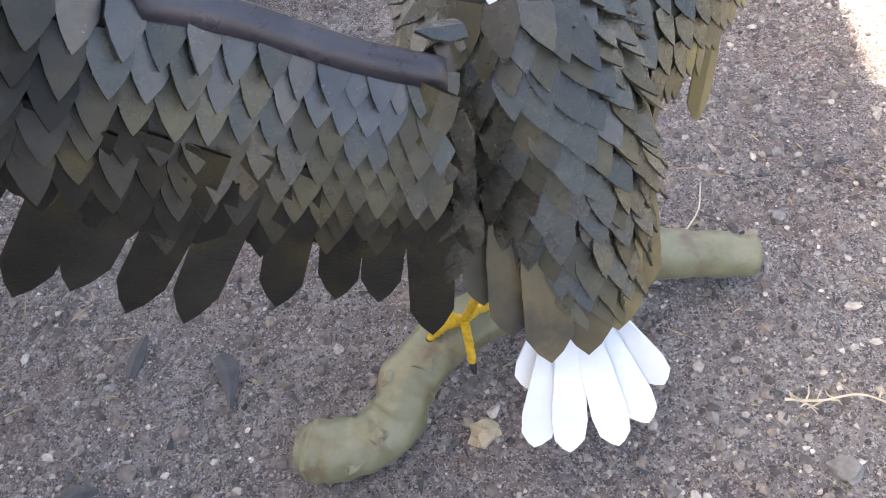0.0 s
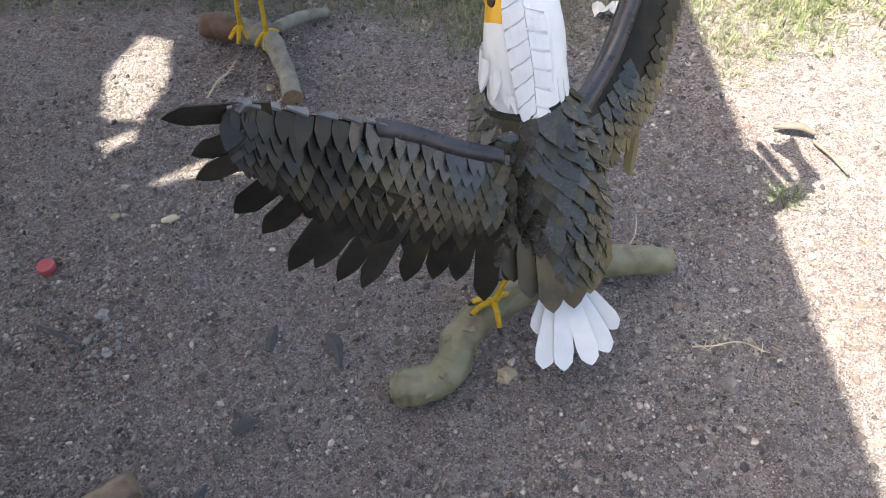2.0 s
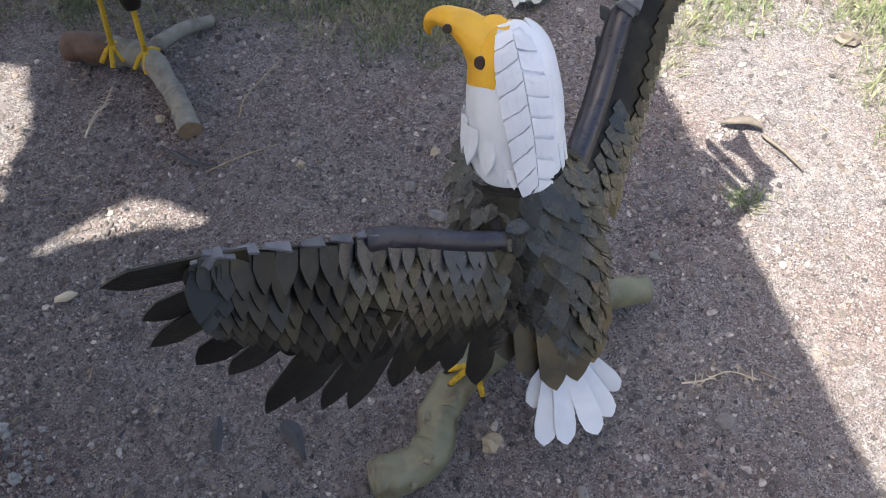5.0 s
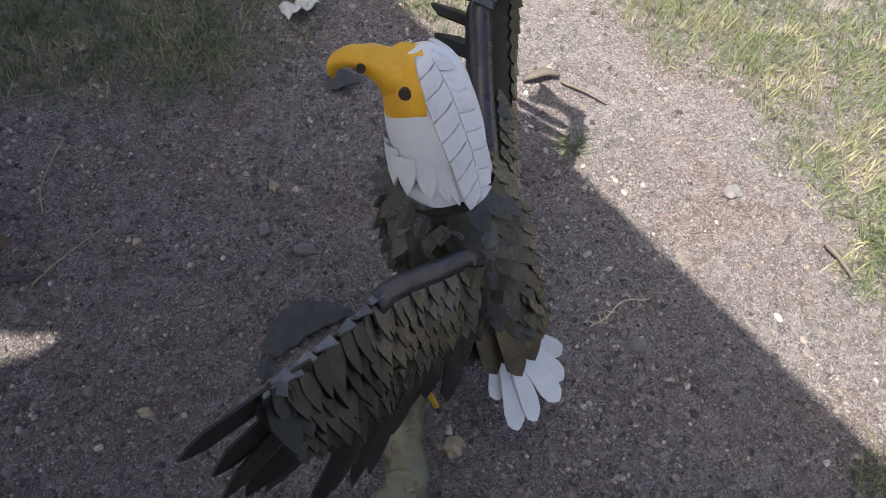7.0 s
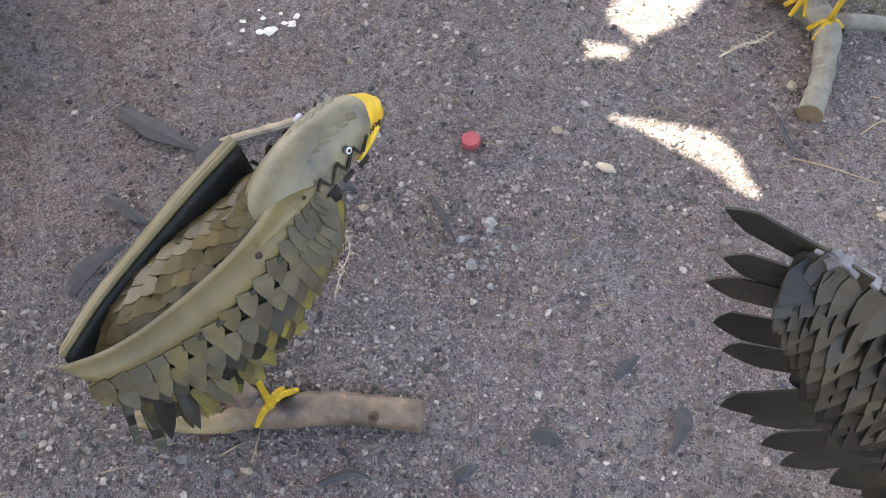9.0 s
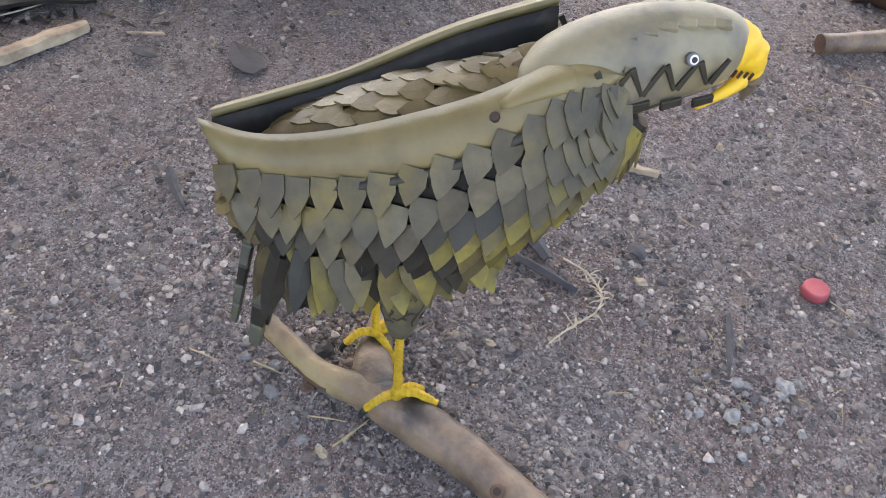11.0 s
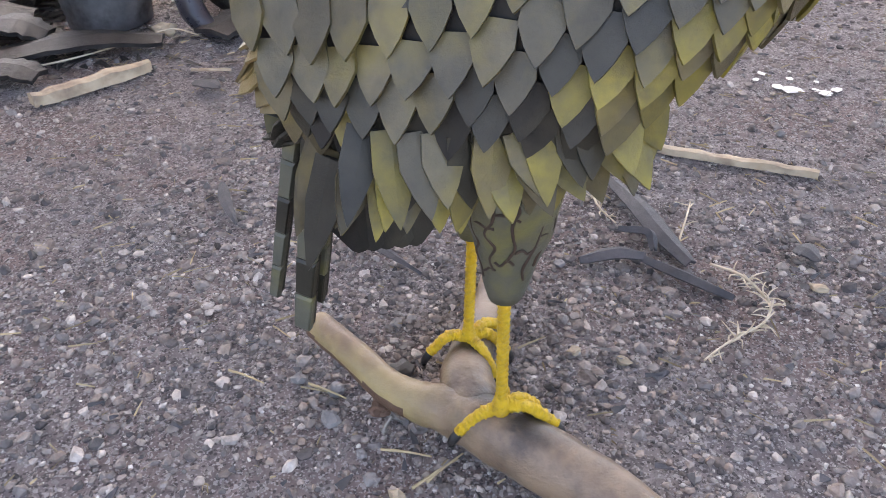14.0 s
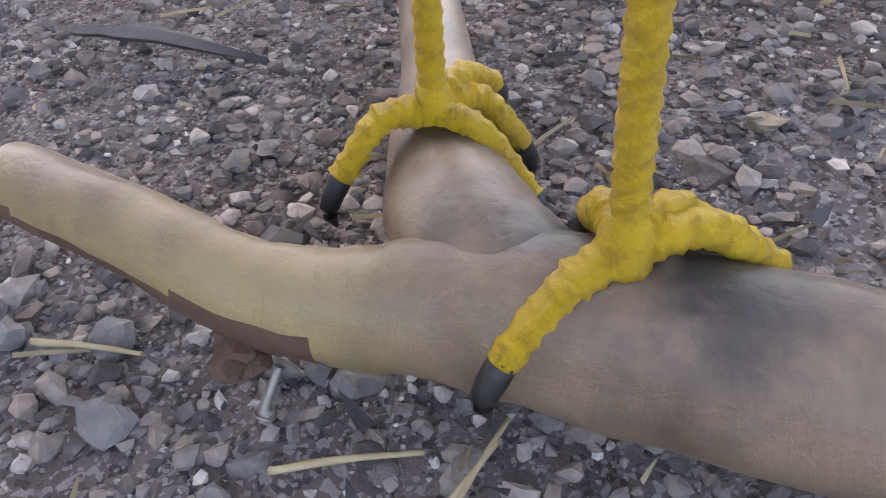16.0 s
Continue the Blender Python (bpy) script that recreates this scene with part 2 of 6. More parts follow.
REDCAP = mat("red_plastic", (0.44, 0.085, 0.10), (0.36, 0.07, 0.085), 40, 0.5, 0.15, 300, vary=0.0)
STEEL = mat("galvanised_steel", (0.14, 0.145, 0.16), (0.27, 0.27, 0.285), 16, 0.5, 0.2, 200, metal=0.7, vary=0.0, cc=(0.09, 0.085, 0.085), patch=10)
WIRE = mat("bare_wire", (0.30, 0.28, 0.25), (0.20, 0.18, 0.16), 60, 0.45, 0.2, 300, metal=0.6, vary=0.1)
YPAINT = mat("yellow_spill", (0.52, 0.40, 0.04), (0.42, 0.32, 0.06), 40, 0.5, 0.3, 200, vary=0.0)
PAINTDROP = mat("dried_white_paint", (0.75, 0.74, 0.70), (0.60, 0.58, 0.54), 60, 0.6, 0.3, 300, vary=0.1)
ROCK = mat("pale_stone", (0.40, 0.33, 0.23), (0.28, 0.23, 0.17), 60, 0.9, 0.8, 120, vary=0.15)
GREYROCK = mat("grey_stone", (0.13, 0.12, 0.115), (0.23, 0.215, 0.21), 60, 0.9, 0.8, 120, vary=0.25)
ASH = mat("ash_lump", (0.32, 0.31, 0.30), (0.16, 0.155, 0.15), 90, 0.95, 1.0, 160, vary=0.35)
GRASS = mat("grass", (0.088, 0.122, 0.046), (0.165, 0.178, 0.082), 9, 0.6, 0.0, 100, vary=0.6, cc=(0.30, 0.268, 0.165), patch=7.0)
LEAF = mat("dry_leaf", (0.12, 0.10, 0.085), (0.18, 0.15, 0.12), 60, 0.7, 0.3, 200, vary=0.1)
TIN = mat("old_tin_sheet", (0.30, 0.29, 0.28), (0.40, 0.39, 0.38), 3, 0.6, 0.2, 40, metal=0.4, vary=0.0, cc=(0.22, 0.13, 0.08), patch=1.5)
POST = mat("timber_post", (0.20, 0.14, 0.09), (0.28, 0.20, 0.13), 12, 0.8, 0.5, 80, vary=0.0)
WALL = mat("wall_render", (0.24, 0.21, 0.18), (0.32, 0.29, 0.25), 4, 0.9, 0.5, 60, vary=0.0, cc=(0.20, 0.17, 0.14), patch=1.5)
BEAK = mat("beak_paint", (0.80, 0.54, 0.03), (0.68, 0.42, 0.025), 30, 0.42, 0.3, 300, vary=0.0)


# ---- mesh tools ----
class Build:
    """Collects faces of several materials for one mesh, in world coordinates."""

    def __init__(self):
        self.v, self.f, self.m, self.s, self.mats = [], [], [], [], []

    def slot(self, material):
        if material not in self.mats:
            self.mats.append(material)
        return self.mats.index(material)

    def add(self, verts, faces, material, smooth=False):
        o, k = len(self.v), self.slot(material)
        self.v += [tuple(p) for p in verts]
        self.f += [tuple(o + i for i in q) for q in faces]
        self.m += [k] * len(faces)
        self.s += [smooth] * len(faces)
        return o

    def loft(self, rings, material, caps=(True, True), smooth=True, pick=None, capmat=None):
        """Skin over rings of equally many points. pick(centre) may choose another material for a face."""
        n = len(rings[0])
        vs = [p for r in rings for p in r]
        for j in range(len(rings) - 1):
            for i in range(n):
                q = (j * n + i, j * n + (i + 1) % n, (j + 1) * n + (i + 1) % n, (j + 1) * n + i)
                if j == 0 and i == 0:
                    o = self.add(vs, [], material)
                mm = material
                if pick:
                    c = sum((Vector(vs[x]) for x in q), Vector()) / 4
                    mm = pick(c) or material
                self.f.append(tuple(o + x for x in q))
                self.m.append(self.slot(mm))
                self.s.append(smooth)
        cm = capmat or material
        if caps[0]:
            self.f.append(tuple(o + i for i in reversed(range(n))))
            self.m.append(self.slot(cm)), self.s.append(False)
        if caps[1]:
            self.f.append(tuple(o + (len(rings) - 1) * n + i for i in range(n)))
            self.m.append(self.slot(cm)), self.s.append(False)

    def done(self, name, label="", category="", group="", kind="", parent=None, origin=None):
        me = bpy.data.meshes.new(name)
        if origin is None:
            if parent is not None:
                origin = Vector(parent.get("at", (0, 0, 0)))
            else:
                a = np.array(self.v)
                origin = Vector(((a[:, 0].min() + a[:, 0].max()) / 2, (a[:, 1].min() + a[:, 1].max()) / 2, a[:, 2].min()))
        me.from_pydata([tuple(Vector(p) - origin) for p in self.v], [], self.f)
        for m in self.mats:
            me.materials.append(m)
        me.polygons.foreach_set("material_index", self.m)
        me.polygons.foreach_set("use_smooth", self.s)
        me.update()
        ob = new(name, me)
        if parent is None:
            ob.location = origin
        else:
            ob.parent = parent
        tagged(ob, label, category, group, kind)
        return ob


def V(*a):
    return Vector(a)


def spline(points, n):
    """n points along a smooth curve through the given ones (any dimension)."""
    P = [np.array(p, float) for p in points]
    P = [2 * P[0] - P[1]] + P + [2 * P[-1] - P[-2]]
    out = []
    for k in range(n):
        s = k / (n - 1) * (len(points) - 1)
        i = min(int(s), len(points) - 2)
        t = s - i
        a, b, c, d = P[i:i + 4]
        out.append(0.5 * (2 * b + (c - a) * t + (2 * a - 5 * b + 4 * c - d) * t * t + (3 * b - a - 3 * c + d) * t ** 3))
    return out


def tube_rings(points, n=24, sides=12, up=(0, 0, 1), wobble=0.0, seed=0):
    """Rings round a curve of (x, y, z, half width, half height)."""
    pts = spline(points, n)
    rings, rng = [], random.Random(seed)
    ph = rng.random() * 9
    for j, p in enumerate(pts):
        a, b = pts[max(j - 1, 0)][:3], pts[min(j + 1, n - 1)][:3]
        t = Vector(b - a).normalized()
        side = t.cross(Vector(up)).normalized()
        top = side.cross(t).normalized()
        c = Vector(p[:3])
        ring = []
        for i in range(sides):
            th = 2 * math.pi * i / sides
            w = 1 + wobble * noise.noise((math.cos(th) * 1.3 + ph, math.sin(th) * 1.3, j * 0.35 + ph))
            ring.append(c + (side * math.cos(th) * p[3] + top * math.sin(th) * p[4]) * w)
        rings.append(ring)
    return rings


def tube(b, points, material, n=24, sides=12, wobble=0.0, seed=0, caps=(True, True), pick=None, capmat=None, up=(0, 0, 1), ribbed=False):
    rings = tube_rings(points, n, sides, up, wobble, seed)
    if ribbed:
        for j, ring in enumerate(rings):
            c = sum(ring, Vector()) / sides
            rings[j] = [c + (p - c) * (1 + 0.15 * max(0.0, math.sin(j * 0.85 + 1.1 * math.sin(6.283 * i / sides)))) for i, p in enumerate(ring)]
    b.loft(rings, material, caps, True, pick, capmat)


SHAPES = {
    "point": ((0.50, 0.0), (0.51, 0.36), (0.33, 0.70), (0.0, 1.0)),
    "scale": ((0.44, 0.0), (0.50, 0.40), (0.36, 0.72), (0.0, 1.0)),
    "primary": ((0.34, 0.0), (0.50, 0.35), (0.50, 0.78), (0.12, 1.0)),
    "tail": ((0.26, 0.0), (0.42, 0.45), (0.50, 0.80), (0.42, 0.93), (0.20, 0.99)),
    "leaf": ((0.46, 0.0), (0.50, 0.40), (0.31, 0.70), (0.11, 0.91), (0.0, 1.0)),
    "blade": ((0.40, 0.0), (0.50, 0.30), (0.49, 0.80), (0.26, 0.92), (0.0, 1.0)),
    "strip": ((0.45, 0.0), (0.5, 0.3), (0.5, 0.7), (0.42, 1.0)),
}


CUTS = random.Random(17)


def feather(b, base, way, normal, length, width, material, shape="scale", lift=0.0, cup=0.12, thick=0.0025, curl=0.0):
    """A cut rubber feather: a cupped plate with thickness, from its base along way."""
    way = Vector(way).normalized()
    nrm = Vector(normal)
    nrm = (nrm - way * nrm.dot(way)).normalized()
    way, nrm = (way * math.cos(lift) + nrm * math.sin(lift)), (nrm * math.cos(lift) - way * math.sin(lift))
    # no two cut pieces lie quite alike
    nrm = (nrm + way.cross(nrm) * CUTS.uniform(-0.16, 0.16)).normalized()
    side = way.cross(nrm)
    o = SHAPES[shape]
    left = [(-x, y) for x, y in o if x or y < 1]
    right = [(x, y) for x, y in o if x or y < 1]
    pts = left + ([(0.0, 1.0)] if o[-1][0] == 0 else [(0.0, 1.02)]) + right[::-1]
    m = len(pts)
    base = Vector(base)

    def at(x, y, dz):
        z = cup * width * (1 - (2 * x) ** 2) + curl * length * y * y
        return base + side * (x * width) + way * (y * length) + nrm * (z + dz)

    vs = [at(x, y, 0) for x, y in pts] + [at(0, 0, 0), at(0, 0.4, 0), at(0, 0.72, 0)] + [at(x, y, -thick) for x, y in pts]
    k = len(left)
    s0, s1, s2, d = m, m + 1, m + 2, m + 3
    fs = []
    spine = [s0, s1, s2] + [k] * 8
    for i in range(k - 1):
        a, bq = spine[min(i, 2)], spine[min(i + 1, 2)]
        fs.append((i, i + 1, bq, a) if a != bq else (i, i + 1, a))
        ri = m - 1 - i
        fs.append((a, bq, ri - 1, ri) if a != bq else (a, ri - 1, ri))
    fs += [(k - 1, k, s2), (s2, k, k + 1)]
    fs += [(i, d + i, d + i + 1, i + 1) for i in range(m - 1)]
    fs.append(tuple(d + i for i in range(m)))
    b.add(vs, [tuple(reversed(q)) for q in fs], material)


def sheet(b, rows, material, thick=0.006, smooth=True, nrm=None):
    """A curved plate with thickness through a grid of points."""
    R, C = len(rows), len(rows[0])
    top = [Vector(p) for r in rows for p in r]
    normals = []
    for j in range(R):
        for i in range(C):
            du = Vector(rows[j][min(i + 1, C - 1)]) - Vector(rows[j][max(i - 1, 0)])
            dv = Vector(rows[min(j + 1, R - 1)][i]) - Vector(rows[max(j - 1, 0)][i])
            n = du.cross(dv).normalized()
            if nrm is not None and n.dot(nrm) < 0:
                n = -n
            normals.append(n)
    bot = [p - n * thick for p, n in zip(top, normals)]
    o = R * C
    fs = []
    for j in range(R - 1):
        for i in range(C - 1):
            a, c = j * C + i, (j + 1) * C + i
            fs.append((a, a + 1, c + 1, c))
            fs.append((o + c, o + c + 1, o + a + 1, o + a))
    edge = [i for i in range(C)] + [j * C + C - 1 for j in range(1, R)] + [(R - 1) * C + i for i in reversed(range(C - 1))] + [j * C for j in reversed(range(1, R - 1))]
    for x, y in zip(edge, edge[1:] + edge[:1]):
        fs.append((x, o + x, o + y, y))
    b.add(top + bot, fs, material, smooth)
    return normals


def between(A, B, nu, nv, bulge=(0, 0, 0)):
    a, c = spline(A, nu), spline(B, nu)
    bl = np.array(bulge)
    return [[a[i] * (1 - v) + c[i] * v + bl * math.sin(math.pi * v) for i in range(nu)] for v in np.linspace(0, 1, nv)]


def grid_at(rows, u, v):
    """Point, way down and normal on a grid of points."""
    R, C = len(rows), len(rows[0])
    x, y = min(max(u, 0), 0.9999) * (C - 1), min(max(v, 0), 0.9999) * (R - 1)
    i, j = int(x), int(y)
    fx, fy = x - i, y - j
    a, bq, c, d = (Vector(rows[j][i]), Vector(rows[j][i + 1]), Vector(rows[j + 1][i]), Vector(rows[j + 1][i + 1]))
    p = (a * (1 - fx) + bq * fx) * (1 - fy) + (c * (1 - fx) + d * fx) * fy
    down = ((c - a) * (1 - fx) + (d - bq) * fx).normalized()
    along = ((bq - a) * (1 - fy) + (d - c) * fy).normalized()
    return p, down, along, along.cross(down).normalized()


def blob(b, centre, size, material, seed, flat=0.7, sub=2):
    bm = bmesh.new()
    bmesh.ops.create_icosphere(bm, subdivisions=sub, radius=1)
    rng = random.Random(seed)
    off = Vector((rng.random() * 50, rng.random() * 50, rng.random() * 50))
    sx, sy = 0.75 + 0.5 * rng.random(), 0.75 + 0.5 * rng.random()
    a = rng.random() * 6.28
    vs = []
    for v in bm.verts:
        p = v.co * (1 + 0.7 * noise.noise(v.co * 1.3 + off) + 0.25 * noise.noise(v.co * 3.2 + off))
        x, y = p.x * sx, p.y * sy
        vs.append(Vector(centre) + Vector((x * math.cos(a) - y * math.sin(a), x * math.sin(a) + y * math.cos(a), p.z * flat)) * size)
    b.add(vs, [tuple(v.index for v in f.verts) for f in bm.faces], material, False)
    bm.free()


def ground_z(x, y):
    p = Vector((x, y, 0))
    near = max(0.0, 1 - max(abs(x + 0.8) / 8, abs(y - 0.6) / 8))
    return near * (0.006 * noise.noise(p * 3.1) + 0.0045 * noise.noise(p * 11) + 0.003 * noise.noise(p * 31)) - 0.004


# ---- ground ----
def graded(fine_lo, fine_hi, step):
    far = [0.06, 0.15, 0.35, 0.8, 2, 5, 14, 40, 120, 400]
    mid = list(np.arange(fine_lo, fine_hi + 1e-6, step))
    return [fine_lo - d for d in reversed(far)] + mid + [fine_hi + d for d in far]


def make_ground():
    xs, ys = graded(-3.4, 1.6, 0.022), graded(-0.9, 2.8, 0.022)
    b = Build()
    vs = [(x, y, ground_z(x, y)) for y in ys for x in xs]
    n = len(xs)
    fs = [(j * n + i, j * n + i + 1, (j + 1) * n + i + 1, (j + 1) * n + i) for j in range(len(ys) - 1) for i in range(n - 1)]
    b.add(vs, fs, DIRT, True)
    b.done("ground", "bare grey-brown dirt yard strewn with fine gravel", "ground", kind="structure", origin=Vector((0, 0, 0)))


make_ground()


# ---- unseen roof on timber posts, added to cast the shade over the yard ----
def inside(poly, x, y):
    c = False
    for (x0, y0), (x1, y1) in zip(poly, poly[1:] + poly[:1]):
        if (y0 > y) != (y1 > y) and x < (x1 - x0) * (y - y0) / (y1 - y0) + x0:
            c = not c
    return c


ROOF_Z = 2.7
# ground outlines of the sun patches, cut as holes in the added roof
SUN_GAPS = [[(-1.14, 1.66), (-1.06, 1.84), (-0.96, 1.80), (-0.94, 1.57), (-0.99, 1.44), (-1.10, 1.46)],
         [(-1.09, 1.36), (-1.0, 1.41), (-0.99, 1.37), (-1.06, 1.31)],
         [(-0.93, 1.18), (-0.80, 1.245), (-0.70, 1.29), (-0.62, 1.265), (-0.53, 1.18), (-0.66, 1.20), (-0.79, 1.205)]]


def make_roof():
    off = Vector((SUN.x, SUN.y)) * (ROOF_Z / SUN.z)
    gap_outlines = [[(x + off.x, y + off.y) for x, y in t] for t in SUN_GAPS]
    x0, x1 = -3.14 + off.x, 0.635 + off.x
    xs = [x0] + list(np.arange(-1.25 + off.x, -0.42 + off.x, 0.014)) + [x1]
    ys = [-5.0] + list(np.arange(1.1 + off.y, 1.95 + off.y, 0.014)) + [6.0]
    b = Build()
    n = len(xs)
    for side, z in ((0, ROOF_Z), (1, ROOF_Z + 0.004)):
        vs = [(x, y, z) for y in ys for x in xs]
        fs = []
        for j in range(len(ys) - 1):
            for i in range(n - 1):
                cx, cy = (xs[i] + xs[i + 1]) / 2, (ys[j] + ys[j + 1]) / 2
                if not any(inside(t, cx, cy) for t in gap_outlines):
                    q = (j * n + i, j * n + i + 1, (j + 1) * n + i + 1, (j + 1) * n + i)
                    fs.append(q if side else q[::-1])
        b.add(vs, fs, TIN)
    b.done("shade_roof", "unseen tin roof added to cast shade, with holes cut for sun patches", "roof", kind="structure")
    # posts out of view, added to carry the roof
    for x in (x0 + 0.1, x1 - 0.08):
        for y in (-4.5, 5.5):
            p = Build()
            tube(p, [(x, y, -0.02, 0.06, 0.06), (x, y, 1.4, 0.055, 0.055), (x, y, ROOF_Z, 0.05, 0.05)], POST, 8, 10, 0.1, up=(0, 1, 0))
            p.done("added_roof_post", "unseen round timber post added to carry the shade roof", "post", kind="structure")


make_roof()


# unseen wall, added to block low light and deepen the shading
def make_wall():
    b = Build()
    x0, x1, y, t = -4.4, -0.9, -2.3, 0.15
    vs = [(x0, y, -0.05), (x1, y, -0.05), (x1, y - t, -0.05), (x0, y - t, -0.05), (x0, y, ROOF_Z - 0.003), (x1, y, ROOF_Z - 0.003), (x1, y - t, ROOF_Z - 0.003), (x0, y - t, ROOF_Z - 0.003)]
    b.add(vs, [(3, 2, 1, 0), (4, 5, 6, 7), (0, 1, 5, 4), (1, 2, 6, 5), (2, 3, 7, 6), (3, 0, 4, 7)], WALL)
    b.done("shade_wall", "plain unseen wall added to block low light from the south", "wall", kind="structure")


make_wall()


# ---- spread eagle sculpture of painted tyre rubber ----
def body_feathers(b, rings, spans, width, length, material, lift=0.16, jitter=0.12, seed=1, skip=None, shape="scale", flip=1):
    """Overlapping feathers in staggered rows over a lofted body; rings run from the head down."""
    rng = random.Random(seed)
    n = len(rings[0])
    for k, (j, count) in enumerate(spans):
        lo, hi = rings[int(j)], rings[min(int(j) + 1, len(rings) - 1)]
        f = j - int(j)
        c = sum((Vector(p) for p in lo), Vector()) / n
        for i in range(count):
            s = ((i + 0.5 * (k % 2)) / count * n + rng.uniform(-0.08, 0.08)) % n
            i0, g = int(s), s - int(s)
            a0 = Vector(lo[i0]).lerp(Vector(lo[(i0 + 1) % n]), g)
            a1 = Vector(hi[i0]).lerp(Vector(hi[(i0 + 1) % n]), g)
            p, way = a0.lerp(a1, f), (a1 - a0)
            nrm = p - c
            if skip and skip(p, nrm.normalized()):
                continue
            m = material(p, nrm.normalized(), rng) if callable(material) else material
            L = length * rng.uniform(1 - jitter, 1 + jitter)
            feather(b, p + nrm.normalized() * 0.001, way + way.cross(nrm).normalized() * way.length * rng.uniform(-0.15, 0.15), nrm, L,
                    width * rng.uniform(0.9, 1.1), m, shape, lift * rng.uniform(0.6, 1.5), 0.015)


def rebar(b, p, q, r, material, pitch=0.0068, ribs=True):
    """A ribbed steel bar."""
    p, q = Vector(p), Vector(q)
    t = (q - p).normalized()
    side = t.cross(Vector((0.3, 1, 0.2))).normalized()
    top = side.cross(t)
    L, sides = (q - p).length, 12
    n = max(4, int(L / (pitch / 6))) if ribs else 4
    rings = []
    for j in range(n + 1):
        d = L * j / n
        ring = []
        for i in range(sides):
            th = 2 * math.pi * i / sides
            w = math.sin(2 * math.pi * (d + 0.0028 * math.sin(th)) / pitch)
            rr = r * (1 + (0.16 * max(0.0, w) ** 0.7 if ribs else 0) + 0.07 * (abs(math.sin(th)) < 0.3))
            ring.append(p + t * d + (side * math.cos(th) + top * math.sin(th)) * rr)
        rings.append(ring)
    b.loft(rings, material)


def toe(b, p, q, r, material, hump=0.02, claw=True, seed=0):
    """A bent bar toe with a black painted claw at its tip."""
    p, q = Vector(p), Vector(q)
    mid = p.lerp(q, 0.5) + Vector((0, 0, hump))
    tube(b, [(*p, r * 1.15, r * 1.15), (*mid, r, r), (*q, r * 0.95, r * 0.95)], material, 60, 16, 0.20, seed, ribbed=True)
    if claw:
        w = (q - mid).normalized()
        e = q + w * 0.008 + Vector((0, 0, -0.018))
        tube(b, [(*(q - w * 0.002), r * 0.9, r * 0.9), (*(q + w * 0.010 + V(0, 0, -0.006)), r * 0.75, r * 0.75), (*e, r * 0.15, r * 0.15)], CLAW, 7, 8)


def disc(b, c, nrm, r, thick, material, sides=14):
    nrm = Vector(nrm).normalized()
    s = nrm.cross(V(0.2, 0.3, 1)).normalized()
    t = nrm.cross(s)
    ring = lambda d, k: [Vector(c) + nrm * d + (s * math.cos(2 * math.pi * i / sides) + t * math.sin(2 * math.pi * i / sides)) * r * k for i in range(sides)]
    b.loft([ring(-thick, 1), ring(thick * 0.6, 1), ring(thick, 0.85)], material)


def plate(b, c, way, nrm, length, width, thick, material, taper=1.0):
    """A bevelled block lying on a surface."""
    way, nrm = Vector(way).normalized(), Vector(nrm).normalized()
    nrm = (nrm - way * nrm.dot(way)).normalized()
    side = way.cross(nrm)
    vs = []
    for dz, k in ((-0.002, 1.0), (thick * 0.7, 1.0), (thick, 0.86)):
        for sx, sy in ((-1, -1), (1, -1), (1, 1), (-1, 1)):
            w = width * (taper if sy > 0 else 1)
            vs.append(Vector(c) + side * (sx * w / 2 * k) + way * (sy * length / 2 * k) + nrm * dz)
    fs = [(3, 2, 1, 0), (8, 9, 10, 11)]
    for o in (0, 4):
        fs += [(o + i, o + (i + 1) % 4, o + 4 + (i + 1) % 4, o + 4 + i) for i in range(4)]
    b.add(vs, fs, material)


